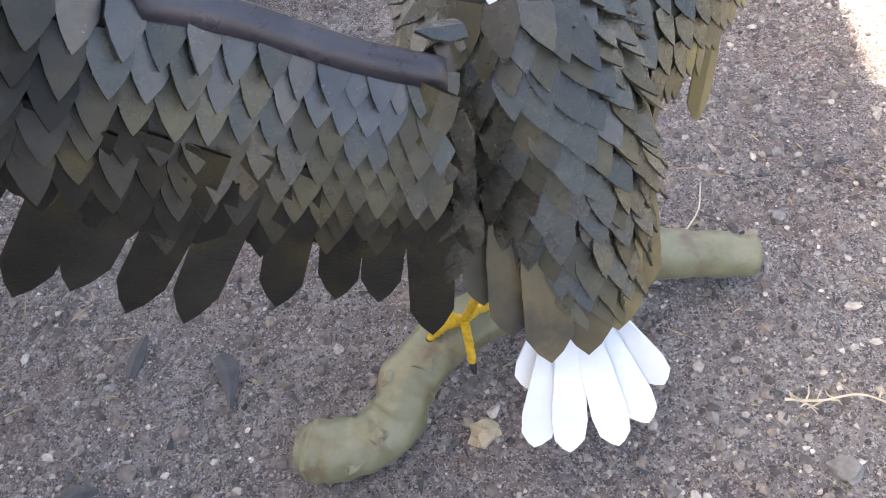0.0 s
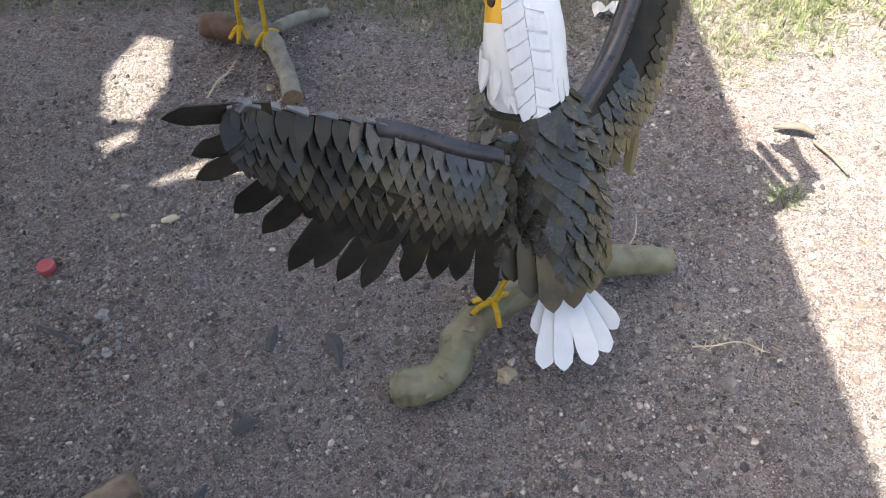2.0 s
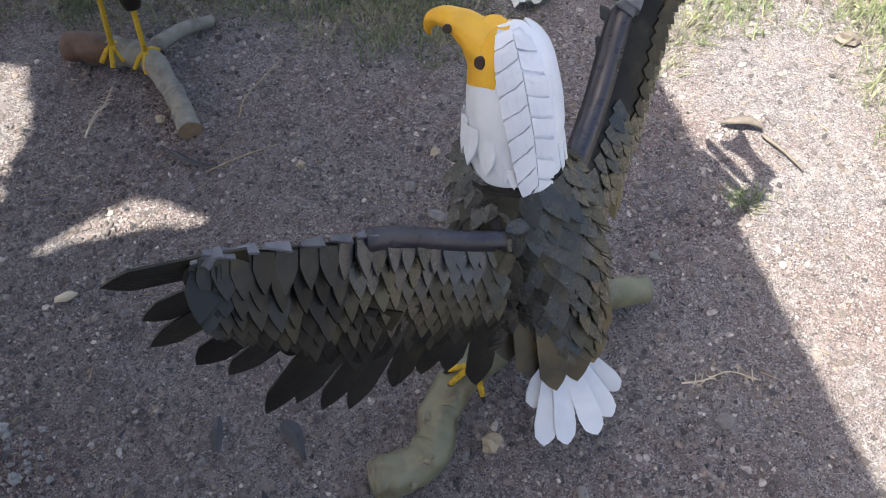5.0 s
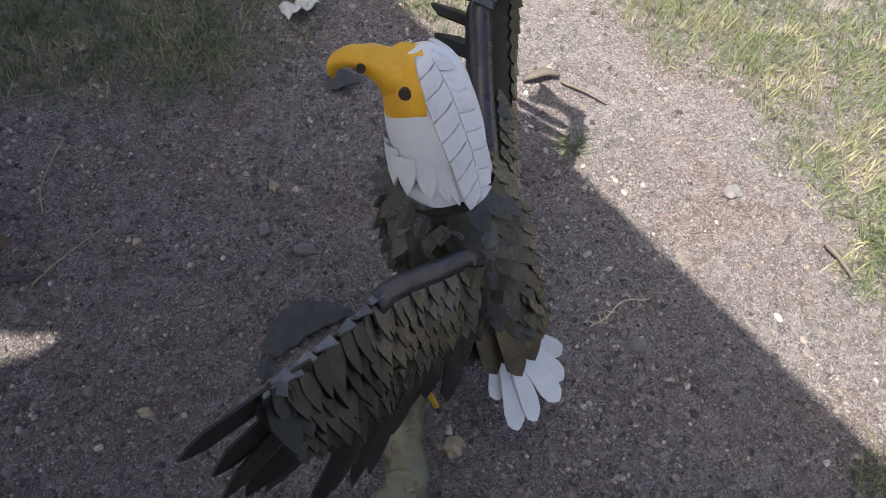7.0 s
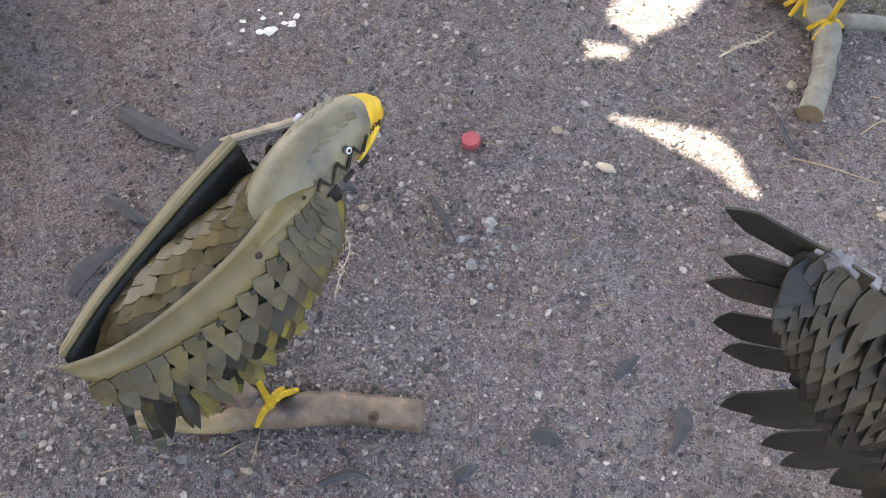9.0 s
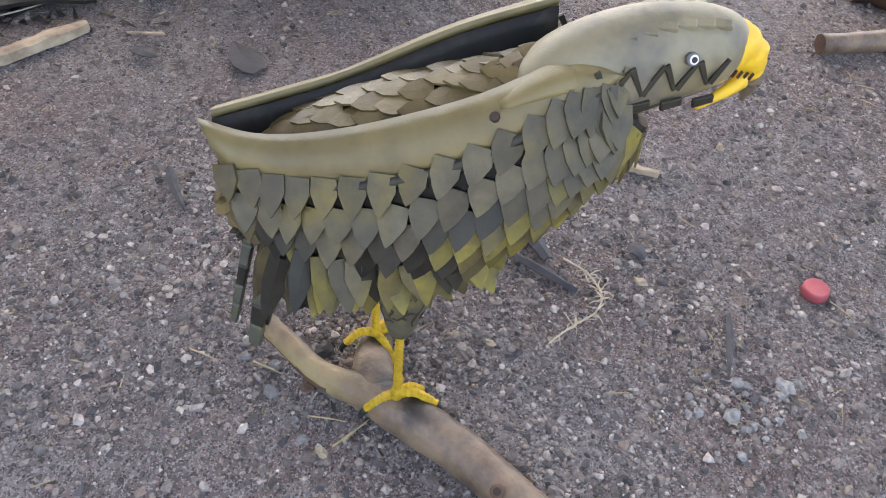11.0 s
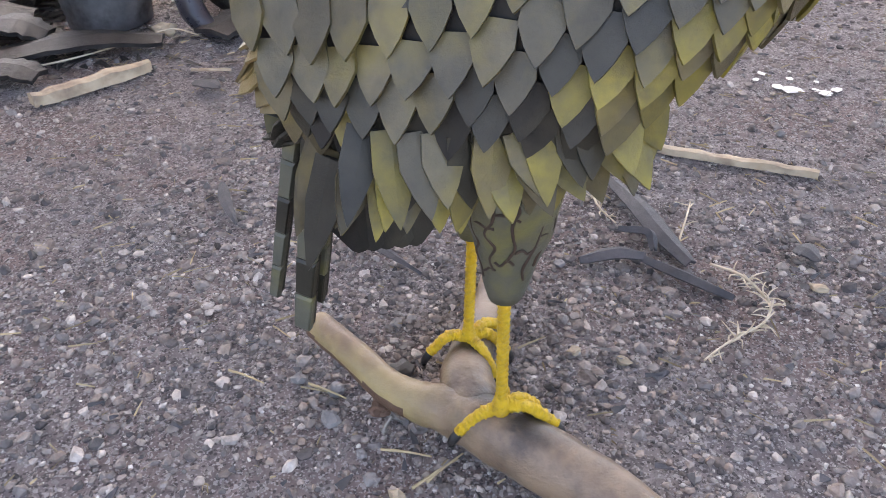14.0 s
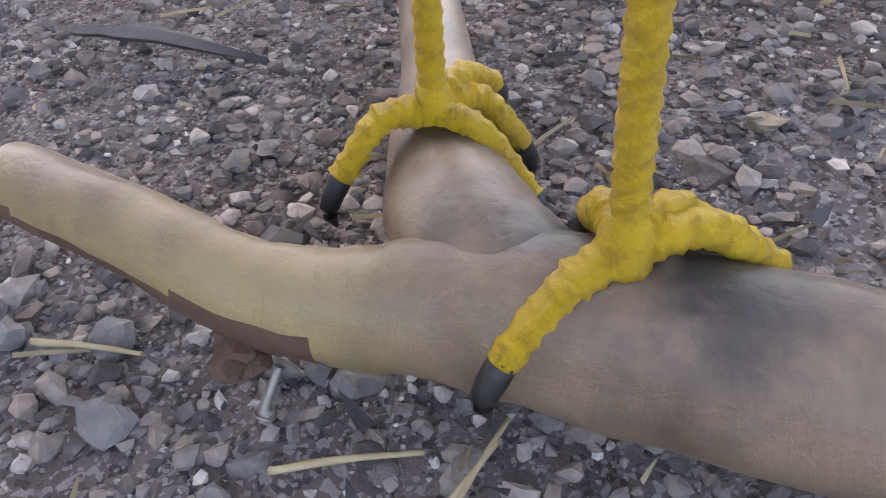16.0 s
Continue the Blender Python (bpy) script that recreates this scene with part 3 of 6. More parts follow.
def make_spread_eagle():
    b = Build()
    rng = random.Random(5)
    # trunk, from the neck down to the tail root
    trunk = [(0.014, 0.705, 0.625, 0.070, 0.070), (0.020, 0.698, 0.575, 0.086, 0.080), (0.034, 0.685, 0.505, 0.098, 0.088),
             (0.050, 0.660, 0.430, 0.098, 0.086), (0.062, 0.625, 0.365, 0.088, 0.074), (0.070, 0.585, 0.315, 0.070, 0.052), (0.074, 0.555, 0.275, 0.045, 0.025)]
    rings = tube_rings(trunk, 25, 28, up=(0.2, 1, 0.4))
    # dark skin stands in for the shade between the feathers
    b.loft(rings, DARK)
    spans = [(0.3 + 1.32 * k, 19 + (3 if 2 < k < 11 else 0)) for k in range(16)]
    body_feathers(b, rings, spans, 0.031, 0.048, lambda p, n, r: RUBBER if r.random() < 0.72 else (TAN_RUBBER if r.random() < 0.7 else BLUE_SHEEN), lift=0.30, seed=3, shape="leaf")
    # broad smooth strips over the tail root
    for base, tip, w in (((0.045, 0.572, 0.415), (0.048, 0.492, 0.283), 0.050), ((0.085, 0.575, 0.415), (0.087, 0.502, 0.278), 0.050),
                         ((0.115, 0.592, 0.415), (0.118, 0.520, 0.295), 0.052), ((0.136, 0.622, 0.415), (0.147, 0.560, 0.300), 0.045),
                         ((0.012, 0.582, 0.415), (0.010, 0.515, 0.300), 0.046), ((-0.015, 0.605, 0.415), (-0.018, 0.545, 0.315), 0.042)):
        d = Vector(tip) - Vector(base)
        feather(b, base, d, V(0.1, -1, 0.35), d.length, w, STRIP if base[0] < 0.1 else BACK, "blade", 0, 0.02)
    # white tail fan
    root = V(0.072, 0.575, 0.315)
    for k, tip in enumerate([(0.022, 0.505, 0.200), (0.027, 0.451, 0.163), (0.066, 0.445, 0.160), (0.118, 0.446, 0.172), (0.154, 0.473, 0.166), (0.172, 0.505, 0.195)]):
        d = Vector(tip) - root
        base = root + d * 0.15 + V(0, 0.004 * (abs(k - 2)), -0.003 * abs(k - 2))
        feather(b, base, Vector(tip) - base, V(0, -1, 0.5), (Vector(tip) - base).length, 0.040, WHITE, "tail", 0, 0.015, 0.004)
    # neck and head
    hd = [(0.014, 0.702, 0.610, 0.060, 0.058), (0.015, 0.715, 0.655, 0.059, 0.059), (0.016, 0.735, 0.700, 0.062, 0.061),
          (0.016, 0.752, 0.740, 0.058, 0.058), (0.014, 0.766, 0.775, 0.050, 0.050), (0.012, 0.774, 0.797, 0.030, 0.030), (0.011, 0.777, 0.804, 0.010, 0.010)]
    c0 = V(0.016, 0.758, 0.755)
    face = lambda c: YELLOW if (c - c0).dot(V(-0.86, 0.42, 0.10)) > 0.010 and c.z > 0.722 + 13.0 * ((c - c0).dot(V(0.54, 0.84, 0)) + 0.005) ** 2 else None
    hr = tube_rings(hd, 40, 40, up=(0.2, 1, 0.4))
    hf = tube_rings(hd, 300, 260, up=(0.2, 1, 0.4))
    b.loft(hf, WHITE, pick=face)
    # hooked beak
    tube(b, [(0.000, 0.770, 0.762, 0.045, 0.040), (-0.024, 0.790, 0.784, 0.029, 0.023), (-0.045, 0.808, 0.795, 0.020, 0.015),
             (-0.061, 0.821, 0.795, 0.014, 0.012), (-0.072, 0.830, 0.784, 0.0095, 0.010), (-0.076, 0.834, 0.768, 0.006, 0.006), (-0.074, 0.834, 0.757, 0.003, 0.003)], YELLOW, 26, 20, 0.10, 6)
    side = V(-0.54, -0.84, 0)
    disc(b, V(-0.034, 0.738, 0.783) + V(0.006, 0.004, -0.004), (-0.80, -0.5, 0.3), 0.0085, 0.006, HOLE)
    disc(b, V(-0.060, 0.792, 0.798), (-0.5, -0.7, 0.5), 0.006, 0.004, HOLE)
    disc(b, V(-0.002, 0.778, 0.797), (-0.1, -0.35, 0.9), 0.020, 0.004, YELLOW)
    # white tread mantle over the nape: blocks in two columns, smooth pointed strips beside it
    hs = spline(hd, 60)

    def skin(phi, v, off):
        """Point on the head, phi degrees round from the back, v from crown (0) to below the collar (1)."""
        q = hs[int(max(0.0, min(1.0, 0.95 * (1 - v))) * 59)]
        a = radians(phi)
        return V(q[0] + (q[3] + off) * math.sin(a), q[1] - (q[4] + off) * math.cos(a), q[2] - 0.012 * v + (off + 0.002) * max(0.0, 1 - 2.5 * v) * 1.4)

    def edges(v):
        lo = -40 + 36 * v ** 1.1
        hi = 34 - 6 * v
        if v > 0.86:
            lo, hi = lo + (12 - lo) * (v - 0.86) / 0.16, hi + (16 - hi) * (v - 0.86) / 0.16
        return lo, hi

    def on_strip(u, v, off):
        lo, hi = edges(v)
        return skin(lo + (hi - lo) * u, v, off + 0.010 * v)

    sheet(b, [[on_strip(u / 6, v / 24, 0.0065) for u in range(7)] for v in range(25)], WHITE, 0.006, True, V(0, -1, 0.2))
    for k in range(9):
        for col in (0, 1):
            u0, u1 = (0.01, 0.515) if col == 0 else (0.53, 0.99)
            v0 = 0.02 + 0.107 * k + 0.050 * col
            v1 = min(v0 + 0.095, 0.995)
            if v1 - v0 < 0.03:
                continue
            g = 3
            tilt = -0.075 if col == 0 else 0.060
            grid = [[(u0 + (u1 - u0) * i / g, min(1.0, max(0.0, v0 + (v1 - v0) * j / g - tilt * (0.5 - i / g)))) for i in range(g + 1)] for j in range(g + 1)]
            sheet(b, [[on_strip(u, v, 0.0105) for u, v in row] for row in grid], WHITE, 0.006, False, V(0, -1, 0.2))
    # smooth strip on the far side of the nape, cut to points below
    sheet(b, [[skin(33 + 74 * u / 8, 0.09 + 0.73 * v / 14, 0.003 + 0.003 * min(1.0, v / 4) + 0.004 * v / 14) for u in range(9)] for v in range(15)], WHITE, 0.005, True, V(0.6, -0.8, 0.1))
    for phi, L, w in ((39, 0.078, 0.020), (54, 0.070, 0.020), (70, 0.062, 0.022), (86, 0.066, 0.022), (103, 0.058, 0.024)):
        p, q = skin(phi, 0.72, 0.008), skin(phi, 0.95, 0.016)
        feather(b, p, q - p, V(math.sin(radians(phi)), -math.cos(radians(phi)), 0.1), L, w, WHITE, "point", 0.02, 0.1, 0.004)
    for k in range(18):
        phi = -180 + 20 * k + 6 * rng.random()
        p = skin(phi, 0.93, 0.000) + V(0, 0, 0.012)
        o = V(math.sin(radians(phi)), -math.cos(radians(phi)), 0)
        feather(b, p, o * 0.95 + V(0, 0, -1), o + V(0, 0, 0.95), 0.050 * rng.uniform(0.9, 1.15), 0.033, RUBBER, "scale", 0.10, 0.14, 0.003)
    # loose pointed strips round throat and cheek
    for phi, v, L, w in ((-28, 0.70, 0.040, 0.020), (-48, 0.66, 0.052, 0.028), (-72, 0.64, 0.060, 0.030), (-96, 0.64, 0.058, 0.030), (-122, 0.66, 0.050, 0.030), (-148, 0.68, 0.048, 0.030), (175, 0.68, 0.048, 0.030), (148, 0.68, 0.048, 0.030), (124, 0.68, 0.050, 0.028), (-14, 0.74, 0.036, 0.020)):
        p, q = skin(phi, v, 0.003), skin(phi, min(v + 0.2, 1.0), 0.007 + 0.004 * rng.random())
        feather(b, p, q - p + V(0.01 * (rng.random() - 0.5), 0, 0), V(math.sin(radians(phi)), -math.cos(radians(phi)), 0.1), L * rng.uniform(0.9, 1.15), w, WHITE, "point" if v > 0.6 else "strip", 0.04, 0.1, 0.004)
    # left wing, spread level: arm sheet, feathers in rows, fan of long feathers
    lead = [(-0.028, 0.592, 0.602), (-0.095, 0.585, 0.636), (-0.177, 0.566, 0.700), (-0.265, 0.520, 0.772), (-0.354, 0.481, 0.841), (-0.385, 0.475, 0.842)]
    trail = [(-0.050, 0.562, 0.440), (-0.120, 0.552, 0.465), (-0.190, 0.527, 0.510), (-0.255, 0.495, 0.590), (-0.320, 0.474, 0.690), (-0.362, 0.470, 0.775)]
    tips = [(-0.474, 0.459, 0.846), (-0.455, 0.458, 0.781), (-0.458, 0.443, 0.747), (-0.434, 0.468, 0.649), (-0.410, 0.478, 0.582), (-0.378, 0.442, 0.533), (-0.340, 0.450, 0.520),
            (-0.312, 0.455, 0.478), (-0.278, 0.461, 0.440), (-0.211, 0.502, 0.397), (-0.164, 0.527, 0.359), (-0.123, 0.533, 0.344), (-0.075, 0.524, 0.281)]
    roots = [(-0.345, 0.470, 0.834), (-0.345, 0.470, 0.806), (-0.340, 0.466, 0.780), (-0.325, 0.466, 0.735), (-0.300, 0.468, 0.695), (-0.272, 0.472, 0.655), (-0.245, 0.482, 0.630),
             (-0.215, 0.492, 0.600), (-0.188, 0.505, 0.575), (-0.155, 0.522, 0.540), (-0.120, 0.537, 0.520), (-0.088, 0.545, 0.500), (-0.056, 0.545, 0.470)]
    hem = [tuple(Vector(p).lerp(Vector(tips[round(12 * (1 - i / 5))]), (0.08, 0.10, 0.14, 0.14, 0.10, 0.05)[i])) for i, p in enumerate(trail)]
    G = between(lead, hem, 30, 12, (0, -0.020, 0.006))
    sheet(b, G, DARK, 0.006, True, V(0, -1, 0.2))
    for k, (r, t) in enumerate(zip(roots, tips)):
        r = Vector(r) + (Vector(r) - Vector(t)).normalized() * (0.030 if k > 3 else 0.01)
        d = Vector(t) - Vector(r)
        feather(b, Vector(r) + V(0, 0.008 - 0.003 * (k % 2), 0), d, V(0.05, -1, 0.15), d.length, 0.032 if k < 3 else (0.040 if k < 12 else 0.046), PRIMARY, "blade", 0, 0.015, 0.003)
    for k in range(1, 12):
        r, t = Vector(roots[k]).lerp(Vector(roots[k - 1]), 0.5), Vector(tips[k]).lerp(Vector(tips[k - 1]), 0.5)
        d = (t - r) * 0.42
        feather(b, r + V(0, 0.012, 0), d, V(0.05, -1, 0.15), d.length, 0.045, DARK, "primary", 0, 0.1, 0.003)
    wr = random.Random(8)
    for row in range(8):
        v = 0.01 + 0.122 * row
        cnt = 22 if row < 6 else 18
        for i in range(cnt):
            u = (i + 0.5 * (row % 2)) / cnt * 0.985 + 0.005
            p, down, along, n = grid_at(G, u, v)
            if n.y > 0:
                n = -n
            inner = 0.52 - 0.035 * row + 0.08 * wr.random()
            # bluish highlight of the top rows painted by a lighter rubber
            if row < 2 and 0.08 < u < inner:
                m = BLUE_SHEEN if wr.random() < 0.75 else RUBBER
            elif row < 6 and u < inner:
                m = TAN_RUBBER if wr.random() < 0.7 else RUBBER
            else:
                m = PRIMARY if wr.random() < 0.6 else DARK
            feather(b, p + n * 0.003, down + along * (0.10 + 0.50 * u) * (1 if along.x < 0 else -1), n, (0.041 + 0.006 * u) * wr.uniform(0.92, 1.12), 0.0255 * (1 + 0.30 * u) * wr.uniform(0.92, 1.08), m, "leaf", 0.22 * wr.uniform(0.6, 1.6), 0.015, 0.003)
    # smooth rolled strip along the arm, tabs along the wrist
    A = [Vector(p) for p in spline(lead, 30)]
    top = [[p + V(0, 0.009, 0.004) for p in A[:15]], [p + V(0, 0.0, 0.011) for p in A[:15]], [p + V(0, -0.010, 0.004) for p in A[:15]], [p + V(0, -0.016, -0.010) for p in A[:15]]]
    sheet(b, top, RIM, 0.004, True, V(0, -1, 1))
    for k in range(8):
        p = A[14 + 2 * k] if 14 + 2 * k < 30 else A[29]
        d = A[min(16 + 2 * k, 29)] - A[max(13 + 2 * k - 1, 0)]
        plate(b, p + V(0, 0.0, 0.004), d + V(0, 0.01 * (k % 2), 0), V(0.15 * (k % 3 - 1), -0.25, 1), 0.032, 0.013, 0.0025, TAB, 0.4)
    feather(b, V(-0.012, 0.57, 0.66), V(-0.6, -0.3, 0.1), V(0, -0.3, 1), 0.04, 0.022, RUBBER, "scale", 0.2, 0.2)
    for k in range(9):
        feather(b, V(-0.035 + 0.006 * wr.random(), 0.572 - 0.004 * k * 0.3, 0.60 - 0.022 * k), V(wr.uniform(-0.4, 0.4), -0.1, -1), V(-0.25, -1, 0.2), 0.06, 0.036, RUBBER, "scale", 0.25, 0.12)

    # right wing, raised: arm sheet turned away, olive outer strip, long feathers behind
    rl = [(0.105, 0.705, 0.578), (0.152, 0.772, 0.590), (0.186, 0.824, 0.614), (0.219, 0.876, 0.664), (0.240, 0.900, 0.686), (0.295, 0.925, 0.722), (0.355, 0.985, 0.765)]
    ro = [(0.160, 0.690, 0.430), (0.240, 0.785, 0.450), (0.285, 0.845, 0.485), (0.311, 0.893, 0.573), (0.326, 0.926, 0.656), (0.360, 0.965, 0.690), (0.398, 1.030, 0.745)]
    H = between(rl, ro, 30, 12, (0.016, -0.020, 0.012))
    # dark sheet, so the feather gaps read as shaded
    sheet(b, H, DARK, 0.006, True, V(0.5, -1, 0.5))
    for row in range(7):
        v = 0.06 + 0.135 * row
        cnt = 19
        for i in range(cnt):
            u = (i + 0.5 * (row % 2)) / cnt * 0.97 + 0.01
            p, down, along, n = grid_at(H, u, v)
            if n.dot(V(0.5, -1, 0.5)) < 0:
                n = -n
            m = SCALE if (row >= 6 or (row == 5 and u < 0.5)) else (RUBBER if row > 3 or u < 0.3 else PRIMARY)
            if (row < 1 and u < 0.80) or (row < 3 and 0.30 < u < 0.80):
                continue
            feather(b, p + n * 0.002, down * 0.8 - along * 0.35 + V(0, 0, -0.25), n, 0.038 * wr.uniform(0.9, 1.1), 0.0235, m, "leaf", 0.15 * wr.uniform(0.6, 1.5), 0.015)
    B = [Vector(p) for p in spline(rl, 30)]
    sheet(b, [[p + V(-0.016, 0.012, -0.012) for p in B[:21]], [p + V(-0.010, 0.004, 0.008) for p in B[:21]], [p + V(0.006, -0.008, 0.010) for p in B[:21]], [p + V(0.014, -0.016, -0.008) for p in B[:21]]], RIM, 0.004, True, V(-0.2, -0.5, 1))
    for k in range(6):
        p = B[20 + k * 1 + k // 2] if 20 + k + k // 2 < 30 else B[29]
        plate(b, p + V(0, -0.004, 0.008), V(0.6, 0.5, 0.4), V(0, -0.6, 0.8), 0.040, 0.034, 0.004, TAB, 0.5)
    for k in range(9):
        u = 0.18 + 0.085 * k
        p, down, along, n = grid_at(H, u, 0.96)
        if u < 0.40:
            continue
        d = V(-0.15, 0.95, -0.25) if u < 0.62 else V(0.05, 0.75, -0.50)
        feather(b, p + V(-0.008, 0.010, 0), d, V(0.2, -0.5, 0.8), 0.135 + 0.006 * k, 0.046, DARK, "primary", 0, 0.1, 0.003)
    for k in range(6):
        p, down, along, n = grid_at(H, 0.99, 0.1 + 0.16 * k)
        d = V(0.22 - 0.09 * k, 0.75, -0.30 - 0.06 * k)
        feather(b, p, d, V(0.3, -0.5, 0.8), 0.175 - 0.008 * k, 0.040, DARK, "primary", 0, 0.1, 0.003)
    feather(b, V(0.232, 0.775, 0.445), V(-0.06, -0.2, -1), V(0.3, -1, 0), 0.100, 0.028, OLIVE, "primary", 0, 0.15)
    # legs and feet on the log
    for p, q in (((0.02, 0.64, 0.33), (-0.052, 0.628, 0.135)), ((0.07, 0.69, 0.34), (0.075, 0.715, 0.125))):
        tube(b, [(*p, 0.035, 0.035), (*Vector(p).lerp(Vector(q), 0.45), 0.022, 0.022), (*Vector(p).lerp(Vector(q), 0.6), 0.010, 0.010)], DARK, 10, 12)
        rebar(b, Vector(p).lerp(Vector(q), 0.55), q, 0.0050, LEMON)
    f = V(-0.052, 0.628, 0.137)
    for q, h in (((-0.044, 0.585, 0.105), 0.012), ((-0.098, 0.615, 0.118), 0.010), ((-0.094, 0.640, 0.125), 0.010), ((-0.020, 0.66, 0.115), 0.008)):
        toe(b, f, q, 0.0055, LEMON, h)
    f = V(0.075, 0.715, 0.127)
    for q in ((0.03, 0.70, 0.105), (0.075, 0.675, 0.10), (0.115, 0.70, 0.10), (0.08, 0.76, 0.105)):
        toe(b, f, q, 0.0055, LEMON, 0.008)
    b.done("eagle_sculpture", "life-size eagle sculpture of tyre rubber, wings spread, white head and tail", "sculpture", group="rubber eagle sculptures")


make_spread_eagle()


# ---- standing eagle sculpture with folded wings ----
def make_folded_eagle():
    b = Build()
    rng = random.Random(11)
    trunk = [(-0.982, 0.372, 0.575, 0.050, 0.052), (-0.985, 0.345, 0.548, 0.060, 0.068), (-1.000, 0.300, 0.512, 0.064, 0.084), (-1.022, 0.235, 0.478, 0.074, 0.088),
             (-1.047, 0.165, 0.450, 0.070, 0.086), (-1.064, 0.095, 0.428, 0.056, 0.074), (-1.064, 0.040, 0.405, 0.038, 0.055), (-1.062, 0.018, 0.385, 0.020, 0.030)]
    rings = tube_rings(trunk, 27, 28)
    b.loft(rings, DARK)
    # back scales, chest scales, belly scales
    up = lambda p, n: n.z < 0.30
    body_feathers(b, rings, [(2.0 + 1.25 * k, 20) for k in range(18)], 0.027, 0.036, BACK, lift=0.13, seed=21, skip=up)
    low = lambda p, n: n.z > 0.1 or p.y < 0.13 or (abs(n.x) > 0.25 and p.y < 0.325 and n.z > -0.8)
    body_feathers(b, rings, [(0.5 + 1.25 * k, 20) for k in range(15)], 0.027, 0.038, lambda p, n, r: SCALE if r.random() < 0.7 else LIME, lift=0.24, seed=22, skip=low, shape="leaf")
    low2 = lambda p, n: n.z > -0.2 or p.y > 0.16
    body_feathers(b, rings, [(15 + 1.4 * k, 13) for k in range(8)], 0.032, 0.052, lambda p, n, r: SCALE_DARK if r.random() < 0.8 else LIME, lift=0.25, seed=23, skip=low2)

    # near wing: painted band, rows of scales below
    bu = [(-1.076, -0.020, 0.509), (-1.045, 0.040, 0.506), (-1.012, 0.120, 0.530), (-0.978, 0.225, 0.577), (-0.968, 0.300, 0.614), (-0.962, 0.330, 0.619), (-0.950, 0.352, 0.610)]
    bl = [(-1.032, 0.000, 0.474), (-0.998, 0.068, 0.476), (-0.962, 0.145, 0.500), (-0.936, 0.230, 0.543), (-0.928, 0.300, 0.590), (-0.932, 0.335, 0.602), (-0.944, 0.355, 0.606)]
    low = [(-1.045, 0.030, 0.385), (-1.000, 0.090, 0.362), (-0.960, 0.160, 0.375), (-0.930, 0.235, 0.420), (-0.918, 0.305, 0.485), (-0.925, 0.348, 0.545)]
    band = between(bu, bl, 30, 7, (0.010, 0, 0.008))
    sheet(b, band, OLIVE, 0.008, True, V(1, 0, 0.4))
    W = between(bl, low, 30, 12, (0.016, 0, -0.004))
    # dark under-sheet imitates the shadows below the scale tips
    sheet(b, W, DARK, 0.006, True, V(1, 0, 0.1))
    wr = random.Random(4)
    for row in range(6):
        v = 0.0 + 0.165 * row
        cnt = 18
        for i in range(cnt):
            u = (i + 0.5 * (row % 2)) / cnt * 0.98 + 0.008
            p, down, along, n = grid_at(W, u, v)
            if n.x < 0:
                n = -n
            # darker rubber on the lower rear rows paints in the shadow there
            dusk = u < 0.52 + 0.10 * wr.random()
            rear_shade = math.exp(-((u - 0.27) / 0.17) ** 2 - ((row - 3.6) / 1.25) ** 2)
            if wr.random() < 1.5 * rear_shade - 0.25:
                m = DARK
            elif row < 2:
                m = SCALE
            elif row < 4:
                m = SCALE_DARK if dusk and wr.random() < 0.6 else (SCALE if wr.random() < 0.7 else LIME)
            else:
                m = (LIME if wr.random() < 0.6 else SCALE) if not dusk else (SCALE_DARK if wr.random() < 0.6 else SCALE)
            feather(b, p + n * (0.004 if row else 0.003) - down * (0.010 if row == 0 else 0.0), down + V(0, -0.06, -0.15) + along * wr.uniform(-0.10, 0.10), n, 0.040 * wr.uniform(0.94, 1.10), 0.0275 * wr.uniform(0.94, 1.08), m, "leaf", 0.27 * wr.uniform(0.6, 1.5), 0.015, 0.003)
    A = [Vector(p) for p in spline(bl, 30)]
    sheet(b, [[p + V(0.002, 0, 0.006) for p in A], [p + V(0.006, 0, 0.0) for p in A], [p + V(0.005, 0, -0.007) for p in A]], SCALE_DARK, 0.003, True, V(1, 0, 0))
    disc(b, Vector(grid_at(band, 0.53, 0.45)[0]) + V(0.001, 0, 0), grid_at(band, 0.53, 0.45)[3] * (1 if grid_at(band, 0.53, 0.45)[3].x > 0 else -1), 0.005, 0.003, HOLE, 8)
    # far wing
    fu = [(-1.083, -0.006, 0.508), (-1.108, 0.070, 0.508), (-1.112, 0.133, 0.522), (-1.092, 0.243, 0.578), (-1.082, 0.343, 0.610)]
    fl = [(-1.094, 0.004, 0.480), (-1.135, 0.080, 0.470), (-1.142, 0.150, 0.482), (-1.122, 0.250, 0.540), (-1.098, 0.350, 0.585)]
    flo = [(-1.090, 0.030, 0.400), (-1.115, 0.100, 0.370), (-1.115, 0.170, 0.380), (-1.090, 0.250, 0.420), (-1.060, 0.340, 0.510)]
    fb = between(fu, fl, 30, 7, (-0.010, 0, 0.010))
    sheet(b, fb, OLIVE, 0.008, True, V(-1, 0, 0.6))
    FW = between(fl, flo, 30, 10, (-0.014, 0, 0))
    sheet(b, FW, SCALE_DARK, 0.006, True, V(-1, 0, 0))
    for row in range(5):
        for i in range(17):
            p, down, along, n = grid_at(FW, (i + 0.5 * (row % 2)) / 17.5, 0.02 + 0.2 * row)
            if n.x > 0:
                n = -n
            feather(b, p + n * 0.002, down, n, 0.044, 0.036, SCALE, "scale", 0.15 * wr.uniform(0.6, 1.5), 0.1)
    # pale rubbed rim of the far wing
    A = [Vector(p) for p in spline(fu, 30)]
